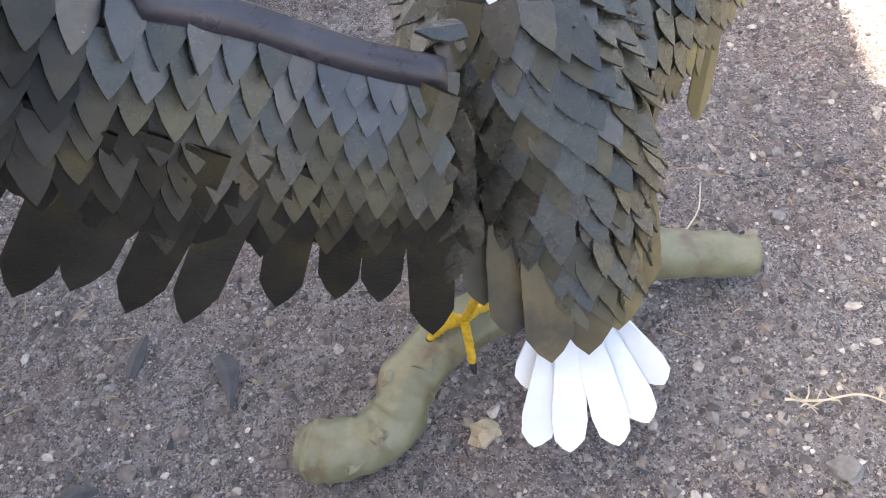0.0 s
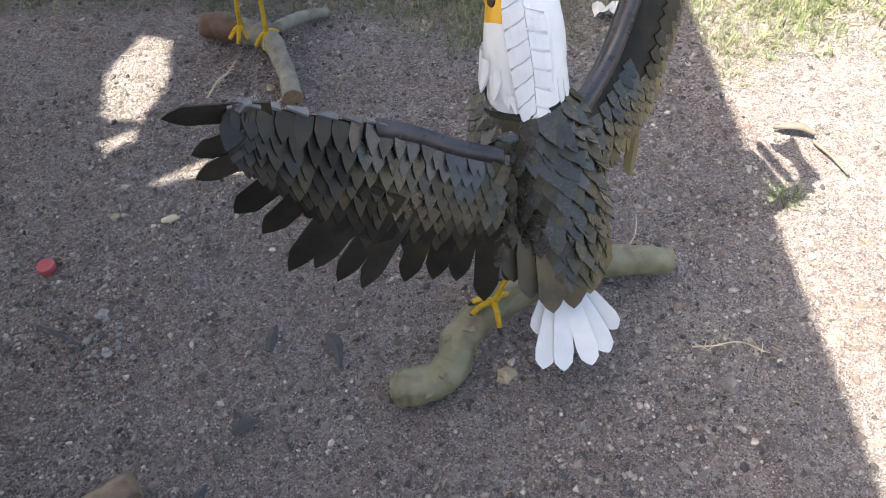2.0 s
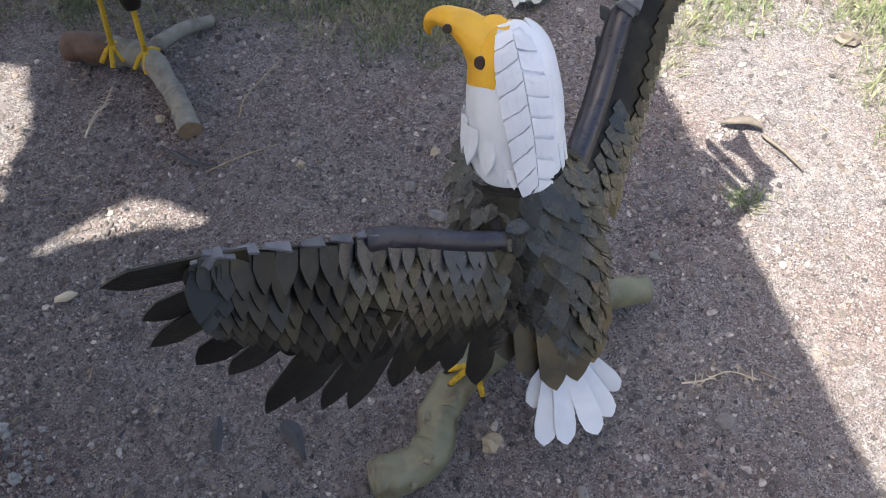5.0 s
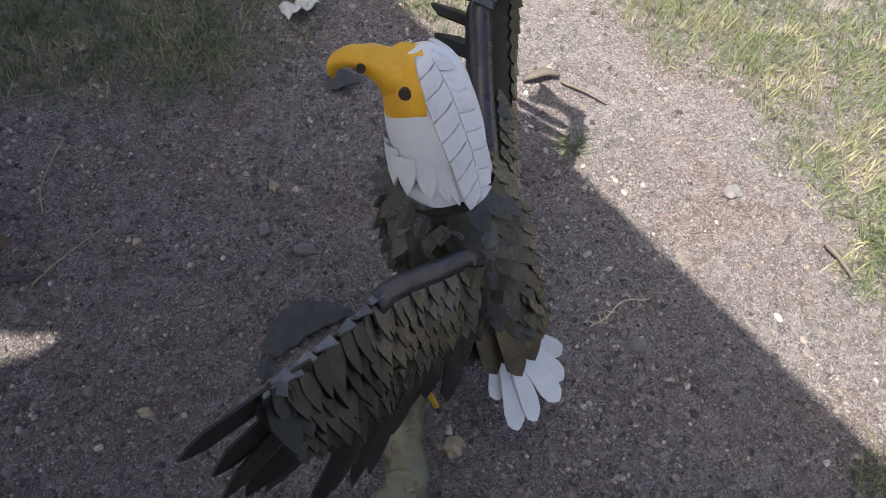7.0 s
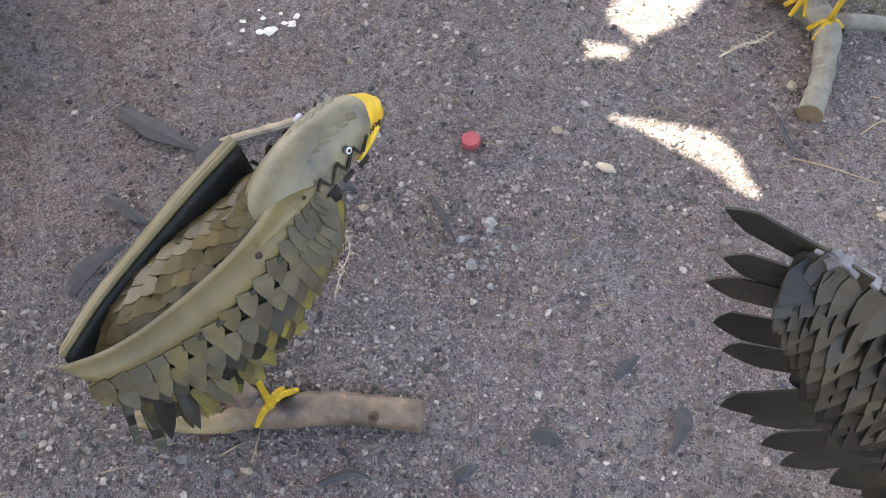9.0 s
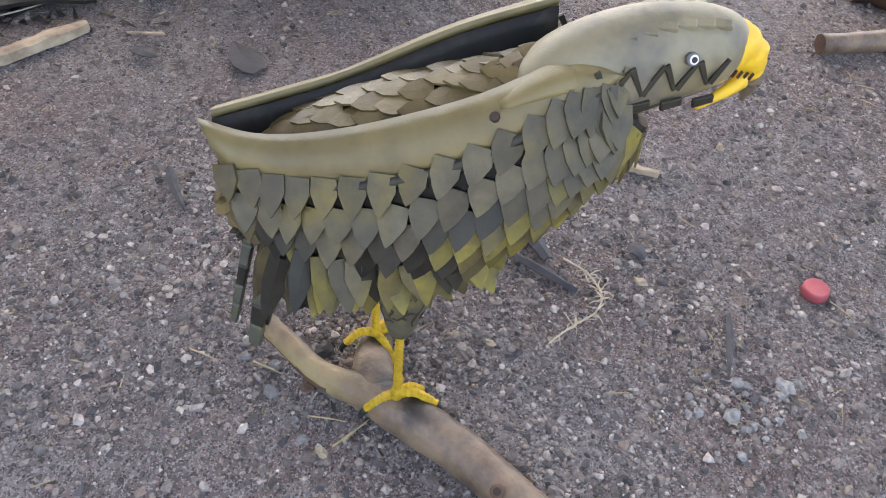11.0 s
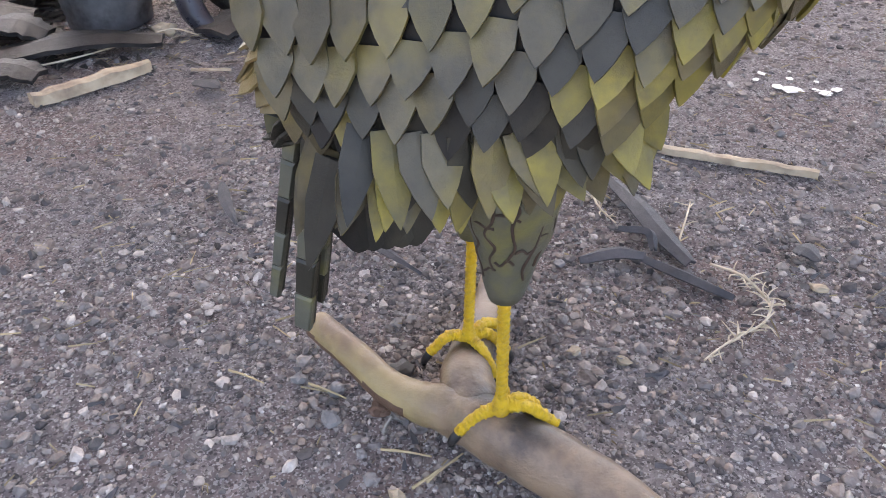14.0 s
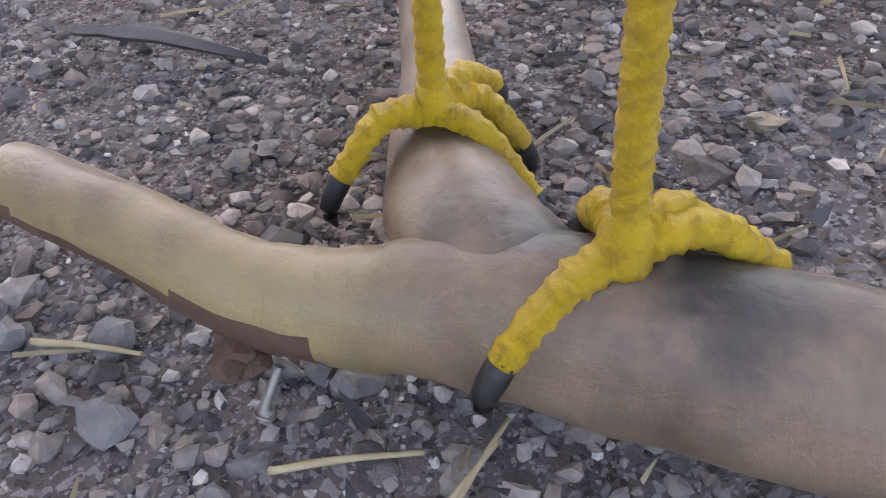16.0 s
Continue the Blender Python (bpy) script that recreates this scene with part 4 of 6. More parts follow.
    sheet(b, [[p + V(-0.004, 0, 0.003) for p in A], [p + V(0.003, 0, 0.004) for p in A], [p + V(0.004, 0, -0.003) for p in A]], OLIVE, 0.003, True, V(0.3, 0, 1))
    # dark sheet standing in for the shadow inside the far wing
    shade_top = [(x + 0.005, y, z - 0.004) for x, y, z in fu]
    shade_low = [(x + 0.022, y, z - 0.060) for x, y, z in fu]
    sheet(b, between(shade_top, shade_low, 24, 5), DARK, 0.002, True, V(1, 0, 0.3))
    # folded shoulder humps
    tube(b, [(-0.952, 0.338, 0.608, 0.016, 0.006), (-0.955, 0.300, 0.606, 0.022, 0.010), (-0.960, 0.25, 0.582, 0.012, 0.004)], OLIVE, 16, 14)

    # head: grey-olive hood of tread, zigzag grooves, painted beak
    hd = [(-0.986, 0.285, 0.566, 0.036, 0.026), (-0.985, 0.318, 0.583, 0.047, 0.042), (-0.985, 0.355, 0.592, 0.050, 0.050), (-0.986, 0.400, 0.602, 0.048, 0.049), (-0.986, 0.440, 0.607, 0.045, 0.043), (-0.986, 0.470, 0.606, 0.036, 0.036), (-0.986, 0.484, 0.602, 0.026, 0.028)]
    hr = tube_rings(hd, 30, 40)
    b.loft(hr, HEADGREY, pick=lambda c: SCALE_DARK if c.z < 0.578 + 0.10 * (c.y - 0.40) else None)
    for s in (1, -1):
        for k in range(4):
            y = 0.335 + 0.032 * k
            for dy, w in ((0.0, -1), (0.016, 1)):
                yy, zz = y + dy, 0.606 + 0.002 * k
                xx = -0.985 + s * (0.0488 - 0.06 * max(0, yy - 0.43))
                plate(b, (xx, yy, zz), V(0, 0.46, 0.88 * w), V(s, 0, 0.20), 0.036 - 0.003 * k, 0.0058, 0.0010, SCALE_DARK, 0.6)
            plate(b, (-0.985 + s * 0.049, y + 0.008, 0.582), V(0, 1, 0.2), V(s, 0, -0.1), 0.020, 0.010, 0.002, SCALE_DARK, 0.8)
    for k in range(7):
        for s in (1, -1):
            top = min(hr, key=lambda ring: abs(ring[0].y - 0.345 - 0.018 * k))
            plate(b, (-0.985 + s * 0.020, 0.345 + 0.018 * k, max(p.z for p in top) - 0.005), V(0.5 * s, 1, 0.1), V(s * 0.25, 0, 1), 0.018, 0.012, 0.0025, HEADGREY, 0.8)
    e = V(-0.9395, 0.417, 0.626)
    disc(b, e, (1, 0, 0.45), 0.0062, 0.003, TAB)
    disc(b, e + V(0.0012, 0, 0.0005), (1, 0, 0.45), 0.0050, 0.002, WHITE)
    disc(b, e + V(0.0028, 0, 0.001), (1, 0, 0.45), 0.0028, 0.0015, HOLE, 8)
    disc(b, V(-1.0315, 0.417, 0.626), (-1, 0, 0.45), 0.0075, 0.003, WHITE)
    tube(b, [(-0.986, 0.460, 0.604, 0.036, 0.034), (-0.986, 0.480, 0.606, 0.031, 0.029), (-0.986, 0.498, 0.599, 0.024, 0.024), (-0.986, 0.511, 0.586, 0.018, 0.019), (-0.986, 0.517, 0.572, 0.013, 0.013)], BEAK, 26, 22, 0.16, 4)
    tube(b, [(-0.986, 0.518, 0.580, 0.014, 0.013), (-0.986, 0.523, 0.562, 0.011, 0.010), (-0.986, 0.520, 0.540, 0.003, 0.003)], HORN, 10, 12)
    for s in (1, -1):
        tube(b, [(-0.986 + s * 0.018, 0.498, 0.578, 0.008, 0.010), (-0.986 + s * 0.026, 0.475, 0.570, 0.006, 0.006), (-0.986 + s * 0.029, 0.448, 0.559, 0.004, 0.003)], BEAK, 8, 8)
        for k in range(4):
            plate(b, (-0.986 + s * (0.030 - 0.003 * k), 0.478 + 0.009 * k, 0.594 - 0.004 * k), V(0, 0.45, 1), V(s, 0.5, 0.1), 0.008, 0.0012, 0.0008, HOLE)

    # tail of dark tread strips, drooping feathers over it
    for k, (base, tip) in enumerate((((-1.045, 0.035, 0.365), (-1.058, 0.002, 0.166)), ((-1.068, 0.020, 0.370), (-1.080, -0.020, 0.190)), ((-1.060, 0.045, 0.350), (-1.078, 0.018, 0.180)))):
        w = (0.022, 0.014, 0.017)[k]
        base, tip = Vector(base), Vector(tip)
        for i in range(5):
            p, q = base.lerp(tip, i / 5), base.lerp(tip, (i + 1) / 5)
            c = p.lerp(q, 0.5)
            plate(b, c, q - p, V(0.9, -0.5, 0.1), (q - p).length * 0.98, w - 0.001 * i, 0.006, THIGH if (i + k) % 3 else SCALE_DARK, 0.86)
            plate(b, c - V(0.004, 0, 0), q - p, V(-0.9, 0.5, 0.1), (q - p).length * 0.98, w - 0.001 * i, 0.009, DARK, 0.92)
    for k in range(26):
        a = k / 26
        p = V(-1.02 - 0.060 * rng.random(), 0.040 + 0.075 * a, 0.378 - 0.02 * rng.random())
        feather(b, p + V(0.030 * (rng.random() - 0.3), 0, 0), V(-0.10, -0.22 - 0.2 * rng.random(), -1), V(1, -0.35, 0.25), 0.070 + 0.03 * rng.random(), 0.030, (SCALE, SCALE, SCALE_DARK, THIGH, SCALE, LIME)[k % 6], "leaf", 0.2 * rng.random(), 0.10)
    for k in range(5):
        feather(b, V(-1.025, 0.060 + 0.010 * k, 0.355), V(0.05, 0.02 * k, -1), V(1, -0.2, 0.1), 0.080, 0.044, DARK if k < 3 else SCALE_DARK, "primary", 0.05, 0.14)

    # thighs, feathers round their tops, ribbed bar legs, bar toes
    for s, top, mid, foot in ((1, (-0.995, 0.185, 0.375), (-1.004, 0.178, 0.216), (-1.007, 0.178, 0.078)), (-1, (-1.095, 0.168, 0.360), (-1.120, 0.173, 0.205), (-1.122, 0.168, 0.069))):
        tube(b, [(*top, 0.040, 0.042), (*Vector(top).lerp(Vector(mid), 0.45), 0.031, 0.036), (*mid, 0.013, 0.014)], THIGH, 18, 16, 0.10, 3, up=(0, 1, 0))
        tv, mv = Vector(top), Vector(mid)

        def skin(t, th):
            rx, ry = (0.040 - 0.020 * t, 0.042 - 0.0133 * t) if t < 0.45 else (0.031 - 0.0327 * (t - 0.45), 0.036 - 0.040 * (t - 0.45))
            return tv.lerp(mv, t) + V(s * rx * math.cos(th), ry * math.sin(th), 0)

        # cracks in the cast rubber: wandering lines and cross lines
        for k in range(5):
            th0 = -1.3 + 0.55 * k
            line = [skin(0.04 + 0.085 * q, th0 + 0.30 * noise.noise((q * 0.9, k * 3.1, s))) for q in range(10 - k % 3)]
            tube(b, [(*p, 0.0014, 0.0014) for p in line], HOLE, 40, 6, up=(0, 1, 0))
        for k in range(9):
            t0, th0 = 0.10 + 0.08 * k, -1.2 + 0.55 * ((k * 3) % 4)
            line = [skin(t0 + 0.05 * noise.noise((q * 0.8, k * 2.3, 5.0)), th0 + 0.19 * q) for q in range(4)]
            tube(b, [(*p, 0.0013, 0.0013) for p in line], HOLE, 14, 6)
        rebar(b, mid, foot, 0.0053, LEMON)
    for row in range(3):
        for k in range(12):
            y = 0.070 + 0.0165 * k + 0.007 * (row % 2)
            z = 0.404 - 0.012 * row + 0.22 * max(0.0, y - 0.15)
            rear = max(0.0, min(1.0, (0.16 - y) / 0.08))
            m = LIME if rng.random() < 0.72 - 0.45 * rear else (SCALE if rng.random() < 0.65 else SCALE_DARK)
            feather(b, V(-0.985 + 0.045 * min(1.0, max(0.0, (y - 0.05) / 0.12)) - 0.008 * row + 0.006 * rng.random(), y, z), V(-0.15 + 0.3 * rng.random(), -0.45 * rear + rng.uniform(-0.25, 0.45), -1), V(1, 0.1, 0.15),
                    rng.uniform(0.044, 0.062) + 0.014 * rear, rng.uniform(0.024, 0.032), m, "leaf", 0.45 * rng.random(), 0.05)
    for k in range(16):
        y = 0.150 + 0.0065 * k
        feather(b, V(-0.952 + 0.02 * rng.random() - 0.012, y, 0.400 + 0.0018 * k), V(-0.15 + 0.1 * rng.random(), 0.15, -1), V(1, 0.15, 0.1), 0.048 + 0.016 * rng.random(), 0.026, LIME if k % 3 else SCALE, "leaf", 0.30 * rng.random(), 0.10)
    f = V(-1.007, 0.178, 0.078)
    for k, (q, h) in enumerate((((-1.009, 0.136, 0.048), 0.006), ((-0.996, 0.230, 0.054), 0.012), ((-1.014, 0.214, 0.066), 0.010), ((-1.038, 0.188, 0.066), 0.008))):
        toe(b, f, q, 0.0060, LEMON, h, seed=k)
    f = V(-1.122, 0.168, 0.069)
    for k, (q, h) in enumerate((((-1.124, 0.126, 0.052), 0.012), ((-1.083, 0.190, 0.042), 0.010), ((-1.133, 0.214, 0.032), 0.014), ((-1.152, 0.210, 0.054), 0.010))):
        toe(b, f, q, 0.0056, LEMON, h, seed=k + 7)
    tube(b, [(*V(-1.007, 0.178, 0.092), 0.006, 0.006), (*V(-1.007, 0.178, 0.081), 0.009, 0.009), (*V(-1.007, 0.178, 0.072), 0.009, 0.009)], LEMON, 6, 10, 0.2, 2, up=(0, 1, 0))
    tube(b, [(*V(-1.122, 0.168, 0.082), 0.006, 0.006), (*V(-1.122, 0.168, 0.072), 0.009, 0.009), (*V(-1.122, 0.168, 0.064), 0.009, 0.009)], LEMON, 6, 10, 0.2, 3, up=(0, 1, 0))
    b.done("eagle_sculpture", "standing eagle sculpture of olive painted tyre rubber, wings folded, yellow beak", "sculpture", group="rubber eagle sculptures")


make_folded_eagle()


# ---- third eagle, dark, farther back ----
def make_dark_eagle():
    b = Build()
    trunk = [(-0.600, 1.790, 0.640, 0.050, 0.050), (-0.602, 1.785, 0.580, 0.085, 0.080), (-0.604, 1.780, 0.500, 0.108, 0.095), (-0.604, 1.775, 0.420, 0.110, 0.095), (-0.598, 1.775, 0.345, 0.098, 0.080), (-0.590, 1.775, 0.290, 0.060, 0.050)]
    rings = tube_rings(trunk, 24, 26, up=(0, 1, 0.1))
    b.loft(rings, DARK)
    body_feathers(b, rings, [(1.5 + 1.6 * k, 15) for k in range(13)], 0.055, 0.085, DARK, lift=0.2, seed=31)
    for top, mid, foot in (((-0.668, 1.745, 0.36), (-0.690, 1.735, 0.238), (-0.712, 1.735, 0.075)), ((-0.607, 1.725, 0.35), (-0.622, 1.712, 0.200), (-0.632, 1.700, 0.068))):
        tube(b, [(*top, 0.046, 0.046), (*Vector(top).lerp(Vector(mid), 0.5), 0.038, 0.038), (*mid, 0.021, 0.021)], DARK, 10, 12, up=(0, 1, 0))
        rebar(b, mid, foot, 0.0068, LEMON, ribs=False)
        f = Vector(foot)
        for q in ((-0.035, -0.025, -0.028), (-0.008, -0.045, -0.034), (0.022, -0.032, -0.030), (0.030, 0.022, -0.02)):
            toe(b, f, f + Vector(q), 0.006, LEMON, 0.006, claw=q[1] > 0)
    root = V(-0.530, 1.770, 0.360)
    for k, tip in enumerate([(-0.465, 1.730, 0.290), (-0.470, 1.730, 0.245), (-0.490, 1.725, 0.205), (-0.512, 1.725, 0.190)]):
        d = Vector(tip) - root
        feather(b, root, d, V(0.3, -1, 0.3), d.length, 0.036, WHITE, "tail", 0, 0.1, 0.004)
    tube(b, [(-0.600, 1.790, 0.620, 0.060, 0.060), (-0.606, 1.780, 0.680, 0.055, 0.055), (-0.615, 1.765, 0.730, 0.045, 0.045), (-0.62, 1.76, 0.758, 0.015, 0.015)], WHITE, 14, 18, up=(0, 1, 0.1))
    tube(b, [(-0.620, 1.752, 0.725, 0.034, 0.030), (-0.634, 1.715, 0.732, 0.020, 0.018), (-0.640, 1.692, 0.708, 0.004, 0.004)], YELLOW, 10, 12)
    b.done("eagle_sculpture", "dark rubber eagle sculpture with yellow feet on a branch", "sculpture", group="rubber eagle sculptures")


make_dark_eagle()


# ---- perches ----
def make_perches():
    b = Build()
    tube(b, [(0.352, 0.760, 0.047, 0.030, 0.030), (0.280, 0.760, 0.060, 0.033, 0.033), (0.200, 0.755, 0.072, 0.036, 0.036), (0.100, 0.728, 0.082, 0.037, 0.037), (0.000, 0.680, 0.086, 0.037, 0.037),
             (-0.075, 0.635, 0.084, 0.037, 0.037), (-0.128, 0.580, 0.075, 0.038, 0.038), (-0.150, 0.532, 0.055, 0.038, 0.038), (-0.190, 0.505, 0.044, 0.039, 0.038), (-0.245, 0.497, 0.045, 0.041, 0.039), (-0.270, 0.498, 0.046, 0.034, 0.032), (-0.278, 0.498, 0.046, 0.022, 0.020)],
         LOGGREEN, 120, 40, 0.13, 4, capmat=LOGGREEN)
    for k, (p, q) in enumerate((((-0.108, 0.588, 0.112), 0.014), ((-0.085, 0.618, 0.114), 0.010), ((-0.20, 0.470, 0.060), 0.012), ((-0.150, 0.568, 0.100), 0.013), ((-0.235, 0.470, 0.066), 0.009), ((-0.165, 0.500, 0.083), 0.012))):
        blob(b, p, q, LOGGREEN, 60 + k, 0.5)
    b.done("perch_log", "crooked green-grey log with knots under the spread eagle", "log", group="perch logs")

    b = Build()
    under = lambda c: BARK if (c.z < 0.030 and c.x < -1.05 and c.y < 0.11) else None
    mid = lambda c: BARK if c.x < -1.055 and c.y < 0.11 and c.z < 0.043 + 0.15 * max(0.0, -1.085 - c.x) + 0.005 * noise.noise(c * 60) else None
    tube(b, [(-1.190, 0.007, 0.056, 0.016, 0.017), (-1.140, 0.042, 0.051, 0.017, 0.018), (-1.092, 0.076, 0.041, 0.0185, 0.020), (-1.066, 0.105, 0.038, 0.021, 0.023), (-1.045, 0.138, 0.039, 0.026, 0.027), (-1.005, 0.178, 0.041, 0.032, 0.032),
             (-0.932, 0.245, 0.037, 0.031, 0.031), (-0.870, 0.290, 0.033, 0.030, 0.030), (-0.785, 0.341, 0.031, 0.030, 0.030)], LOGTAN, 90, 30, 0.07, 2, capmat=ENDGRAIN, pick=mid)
    tube(b, [(-0.998, 0.182, 0.038, 0.018, 0.018), (-1.035, 0.160, 0.041, 0.029, 0.028), (-1.080, 0.158, 0.044, 0.029, 0.026), (-1.125, 0.172, 0.043, 0.024, 0.023), (-1.200, 0.205, 0.034, 0.020, 0.020), (-1.305, 0.247, 0.026, 0.019, 0.019)], LOGTAN, 50, 26, 0.06, 5, capmat=ENDGRAIN)
    blob(b, (-1.082, 0.066, 0.022), 0.010, BARK, 71, 0.6, 3)
    disc(b, (-0.846, 0.276, 0.064), (0.45, -0.55, 0.75), 0.010, 0.004, BARK, 12)
    disc(b, (-0.8455, 0.2752, 0.067), (0.45, -0.55, 0.75), 0.0055, 0.002, HOLE, 10)
    log = b.done("perch_log", "forked peeled tan branch on the dirt under the olive eagle", "log", group="perch logs")
    log["at"] = tuple(log.location)
    s = Build()
    tube(s, [(-1.066, 0.076, 0.024, 0.0019, 0.0019), (-1.062, 0.067, 0.012, 0.0019, 0.0019), (-1.0615, 0.066, 0.009, 0.004, 0.004), (-1.061, 0.065, 0.0075, 0.0042, 0.0042)], WIRE, 24, 10, up=(0, 1, 0))
    s.done("screw", "steel screw standing out below the branch", parent=log)

    b = Build()
    tube(b, [(-0.835, 1.800, 0.042, 0.036, 0.038), (-0.770, 1.775, 0.045, 0.040, 0.042), (-0.700, 1.745, 0.042, 0.036, 0.038), (-0.630, 1.705, 0.038, 0.034, 0.034), (-0.585, 1.600, 0.030, 0.027, 0.027), (-0.560, 1.520, 0.027, 0.027, 0.027), (-0.545, 1.445, 0.026, 0.029, 0.027)],
         LOGGREY, 44, 16, 0.2, 8, capmat=ENDGRAIN, pick=lambda c: BARK if c.x < -0.72 else None)
    tube(b, [(-0.640, 1.700, 0.040, 0.024, 0.024), (-0.600, 1.750, 0.044, 0.021, 0.021), (-0.540, 1.800, 0.036, 0.019, 0.019), (-0.465, 1.835, 0.022, 0.015, 0.015)], LOGGREY, 24, 12, 0.1, 6, capmat=ENDGRAIN)
    b.done("perch_log", "grey forked branch with pale cut end under the dark eagle", "log", group="perch logs")

    b = Build()
    tube(b, [(-1.813, 1.350, 0.026, 0.024, 0.024), (-1.805, 1.44, 0.028, 0.025, 0.025), (-1.80, 1.530, 0.032, 0.027, 0.027), (-1.82, 1.70, 0.036, 0.028, 0.028), (-1.88, 1.82, 0.034, 0.026, 0.026)], LOGTAN, 24, 14, 0.08, 12, capmat=BARK)
    tube(b, [(-2.06, 1.600, 0.040, 0.042, 0.045), (-1.98, 1.68, 0.045, 0.045, 0.048), (-1.84, 1.74, 0.040, 0.036, 0.038)], BARK, 16, 14, 0.3, 13)
    b.done("perch_log", "pale branch with a dark bark stump lying on dirt", "log", group="perch logs")


make_perches()


# ---- tyre, bucket and scrap at the edge of the yard ----
def make_tyre():
    c, R = V(-2.825, 0.255, 0), 0.475
    prof = [(0.30, 0.02), (0.40, 0.004), (0.455, 0.02), (0.474, 0.05)]
    z = 0.05
    for k in range(7):
        prof += [(0.475, z), (0.475, z + 0.030), (0.462, z + 0.033), (0.462, z + 0.041), (0.475, z + 0.044)]
        z += 0.044
    prof += [(0.455, z + 0.02), (0.40, z + 0.036), (0.30, z + 0.02), (0.285, z - 0.02), (0.33, z - 0.06), (0.41, 0.2), (0.33, 0.06), (0.285, 0.04)]
    b = Build()
    n = 140
    rings = []
    for i in range(n):
        a = 2 * math.pi * i / n
        rings.append([c + V(math.cos(a) * r, math.sin(a) * r, h) for r, h in prof])
    m = len(prof)
    vs = [p for r in rings for p in r]
    b.add(vs, [(i * m + j, ((i + 1) % n) * m + j, ((i + 1) % n) * m + (j + 1) % m, i * m + (j + 1) % m) for i in range(n) for j in range(m)], TYRE, False)
    # slanted tread blocks on every rib
    for row in range(7):
        for i in range(96):
            a = 2 * math.pi * (i + 0.5 * (row % 2)) / 96
            if math.cos(a - 0.1) < -0.2:
                continue
            o = V(math.cos(a), math.sin(a), 0)
            t = V(-math.sin(a), math.cos(a), 0)
            plate(b, c + o * 0.475 + V(0, 0, 0.065 + 0.044 * row), V(0, 0, 1) + t * (0.55 if row % 2 else -0.55), o, 0.027, 0.016, 0.004, TYRE, 0.9)
    b.done("truck_tyre", "large worn black truck tyre lying flat on the dirt", "tyre")


def make_bucket():
    c = V(-2.455, -0.425, 0)
    hold = new("bucket")
    hold.location = c
    hold["at"] = tuple(c)
    tagged(hold, "dented galvanised bucket with yellow paint spills on dirt", "bucket")
    n = 48
    ring = lambda r, z: [c + V(math.cos(2 * math.pi * i / n) * r, math.sin(2 * math.pi * i / n) * r, z) for i in range(n)]
    b = Build()
    b.loft([ring(0.090, 0.0), ring(0.095, 0.004), ring(0.097, 0.03), ring(0.099, 0.034), ring(0.108, 0.12), ring(0.112, 0.165), ring(0.115, 0.19), ring(0.112, 0.19), ring(0.105, 0.12), ring(0.092, 0.01)], STEEL)
    b.done("body", parent=hold)
    b = Build()
    b.loft([ring(0.113, 0.184), ring(0.118, 0.186), ring(0.119, 0.191), ring(0.117, 0.195), ring(0.112, 0.194), ring(0.111, 0.188), ring(0.113, 0.184)], STEEL, (False, False))
    b.done("rim", parent=hold)
    for a in (-0.55, -0.55 + math.pi):
        o, t = V(math.cos(a), math.sin(a), 0), V(-math.sin(a), math.cos(a), 0)
        b = Build()
        plate(b, c + o * 0.109 + V(0, 0, 0.125), V(0, 0, 1), o, 0.034, 0.045, 0.003, STEEL, 0.6)
        lug = b.done("lug", "riveted steel lug", parent=hold)
        lug["at"] = tuple(c)
        for s in (-1, 1):
            b = Build()
            disc(b, c + o * 0.113 + t * 0.012 * s + V(0, 0, 0.122), o, 0.004, 0.002, STEEL, 10)
            b.done("rivet", parent=lug)
    b = Build()
    o = V(math.cos(-0.55), math.sin(-0.55), 0)
    pts = [c + o * 0.116 + V(0, 0, 0.15), c + o * 0.11 + V(-0.02, -0.10, 0.185), c + V(-0.06, -0.165, 0.165), c - o * 0.11 + V(-0.02, -0.10, 0.185), c - o * 0.116 + V(0, 0, 0.15)]
    tube(b, [(*p, 0.002, 0.002) for p in pts], WIRE, 30, 6)
    b.done("handle", "bent wire handle", parent=hold)
    b = Build()
    r = random.Random(3)
    for k in range(26):
        a = 0.72 + r.gauss(0, 0.12)
        z = 0.172 - abs(r.gauss(0, 0.04))
        if z > 0.02:
            o = V(math.cos(a), math.sin(a), 0)
            plate(b, c + o * (0.0955 + 0.1047 * z + 0.0010) + V(0, 0, z), V(0, 0, 1), o, 0.012 + 0.022 * r.random(), 0.006 + 0.008 * r.random(), 0.0012, YPAINT, 0.6)
    b.done("paint_spill", "dried yellow paint runs", parent=hold)
    # loose things in the bucket
    b = Build()
    tube(b, [(-2.48, -0.46, 0.02, 0.035, 0.035), (-2.485, -0.465, 0.18, 0.035, 0.035), (-2.49, -0.47, 0.34, 0.035, 0.035)], SCRAP, 8, 16, up=(0, 1, 0))
    b.done("rubber_roll", "grey rubber roll standing in the bucket", "scrap")
    b = Build()
    tube(b, [(-2.41, -0.40, 0.02, 0.012, 0.012), (-2.43, -0.39, 0.20, 0.012, 0.012), (-2.45, -0.38, 0.36, 0.011, 0.011)], BARK, 8, 10, up=(0, 1, 0))
    b.done("stick", "brown wooden stick standing in the bucket", "stick")


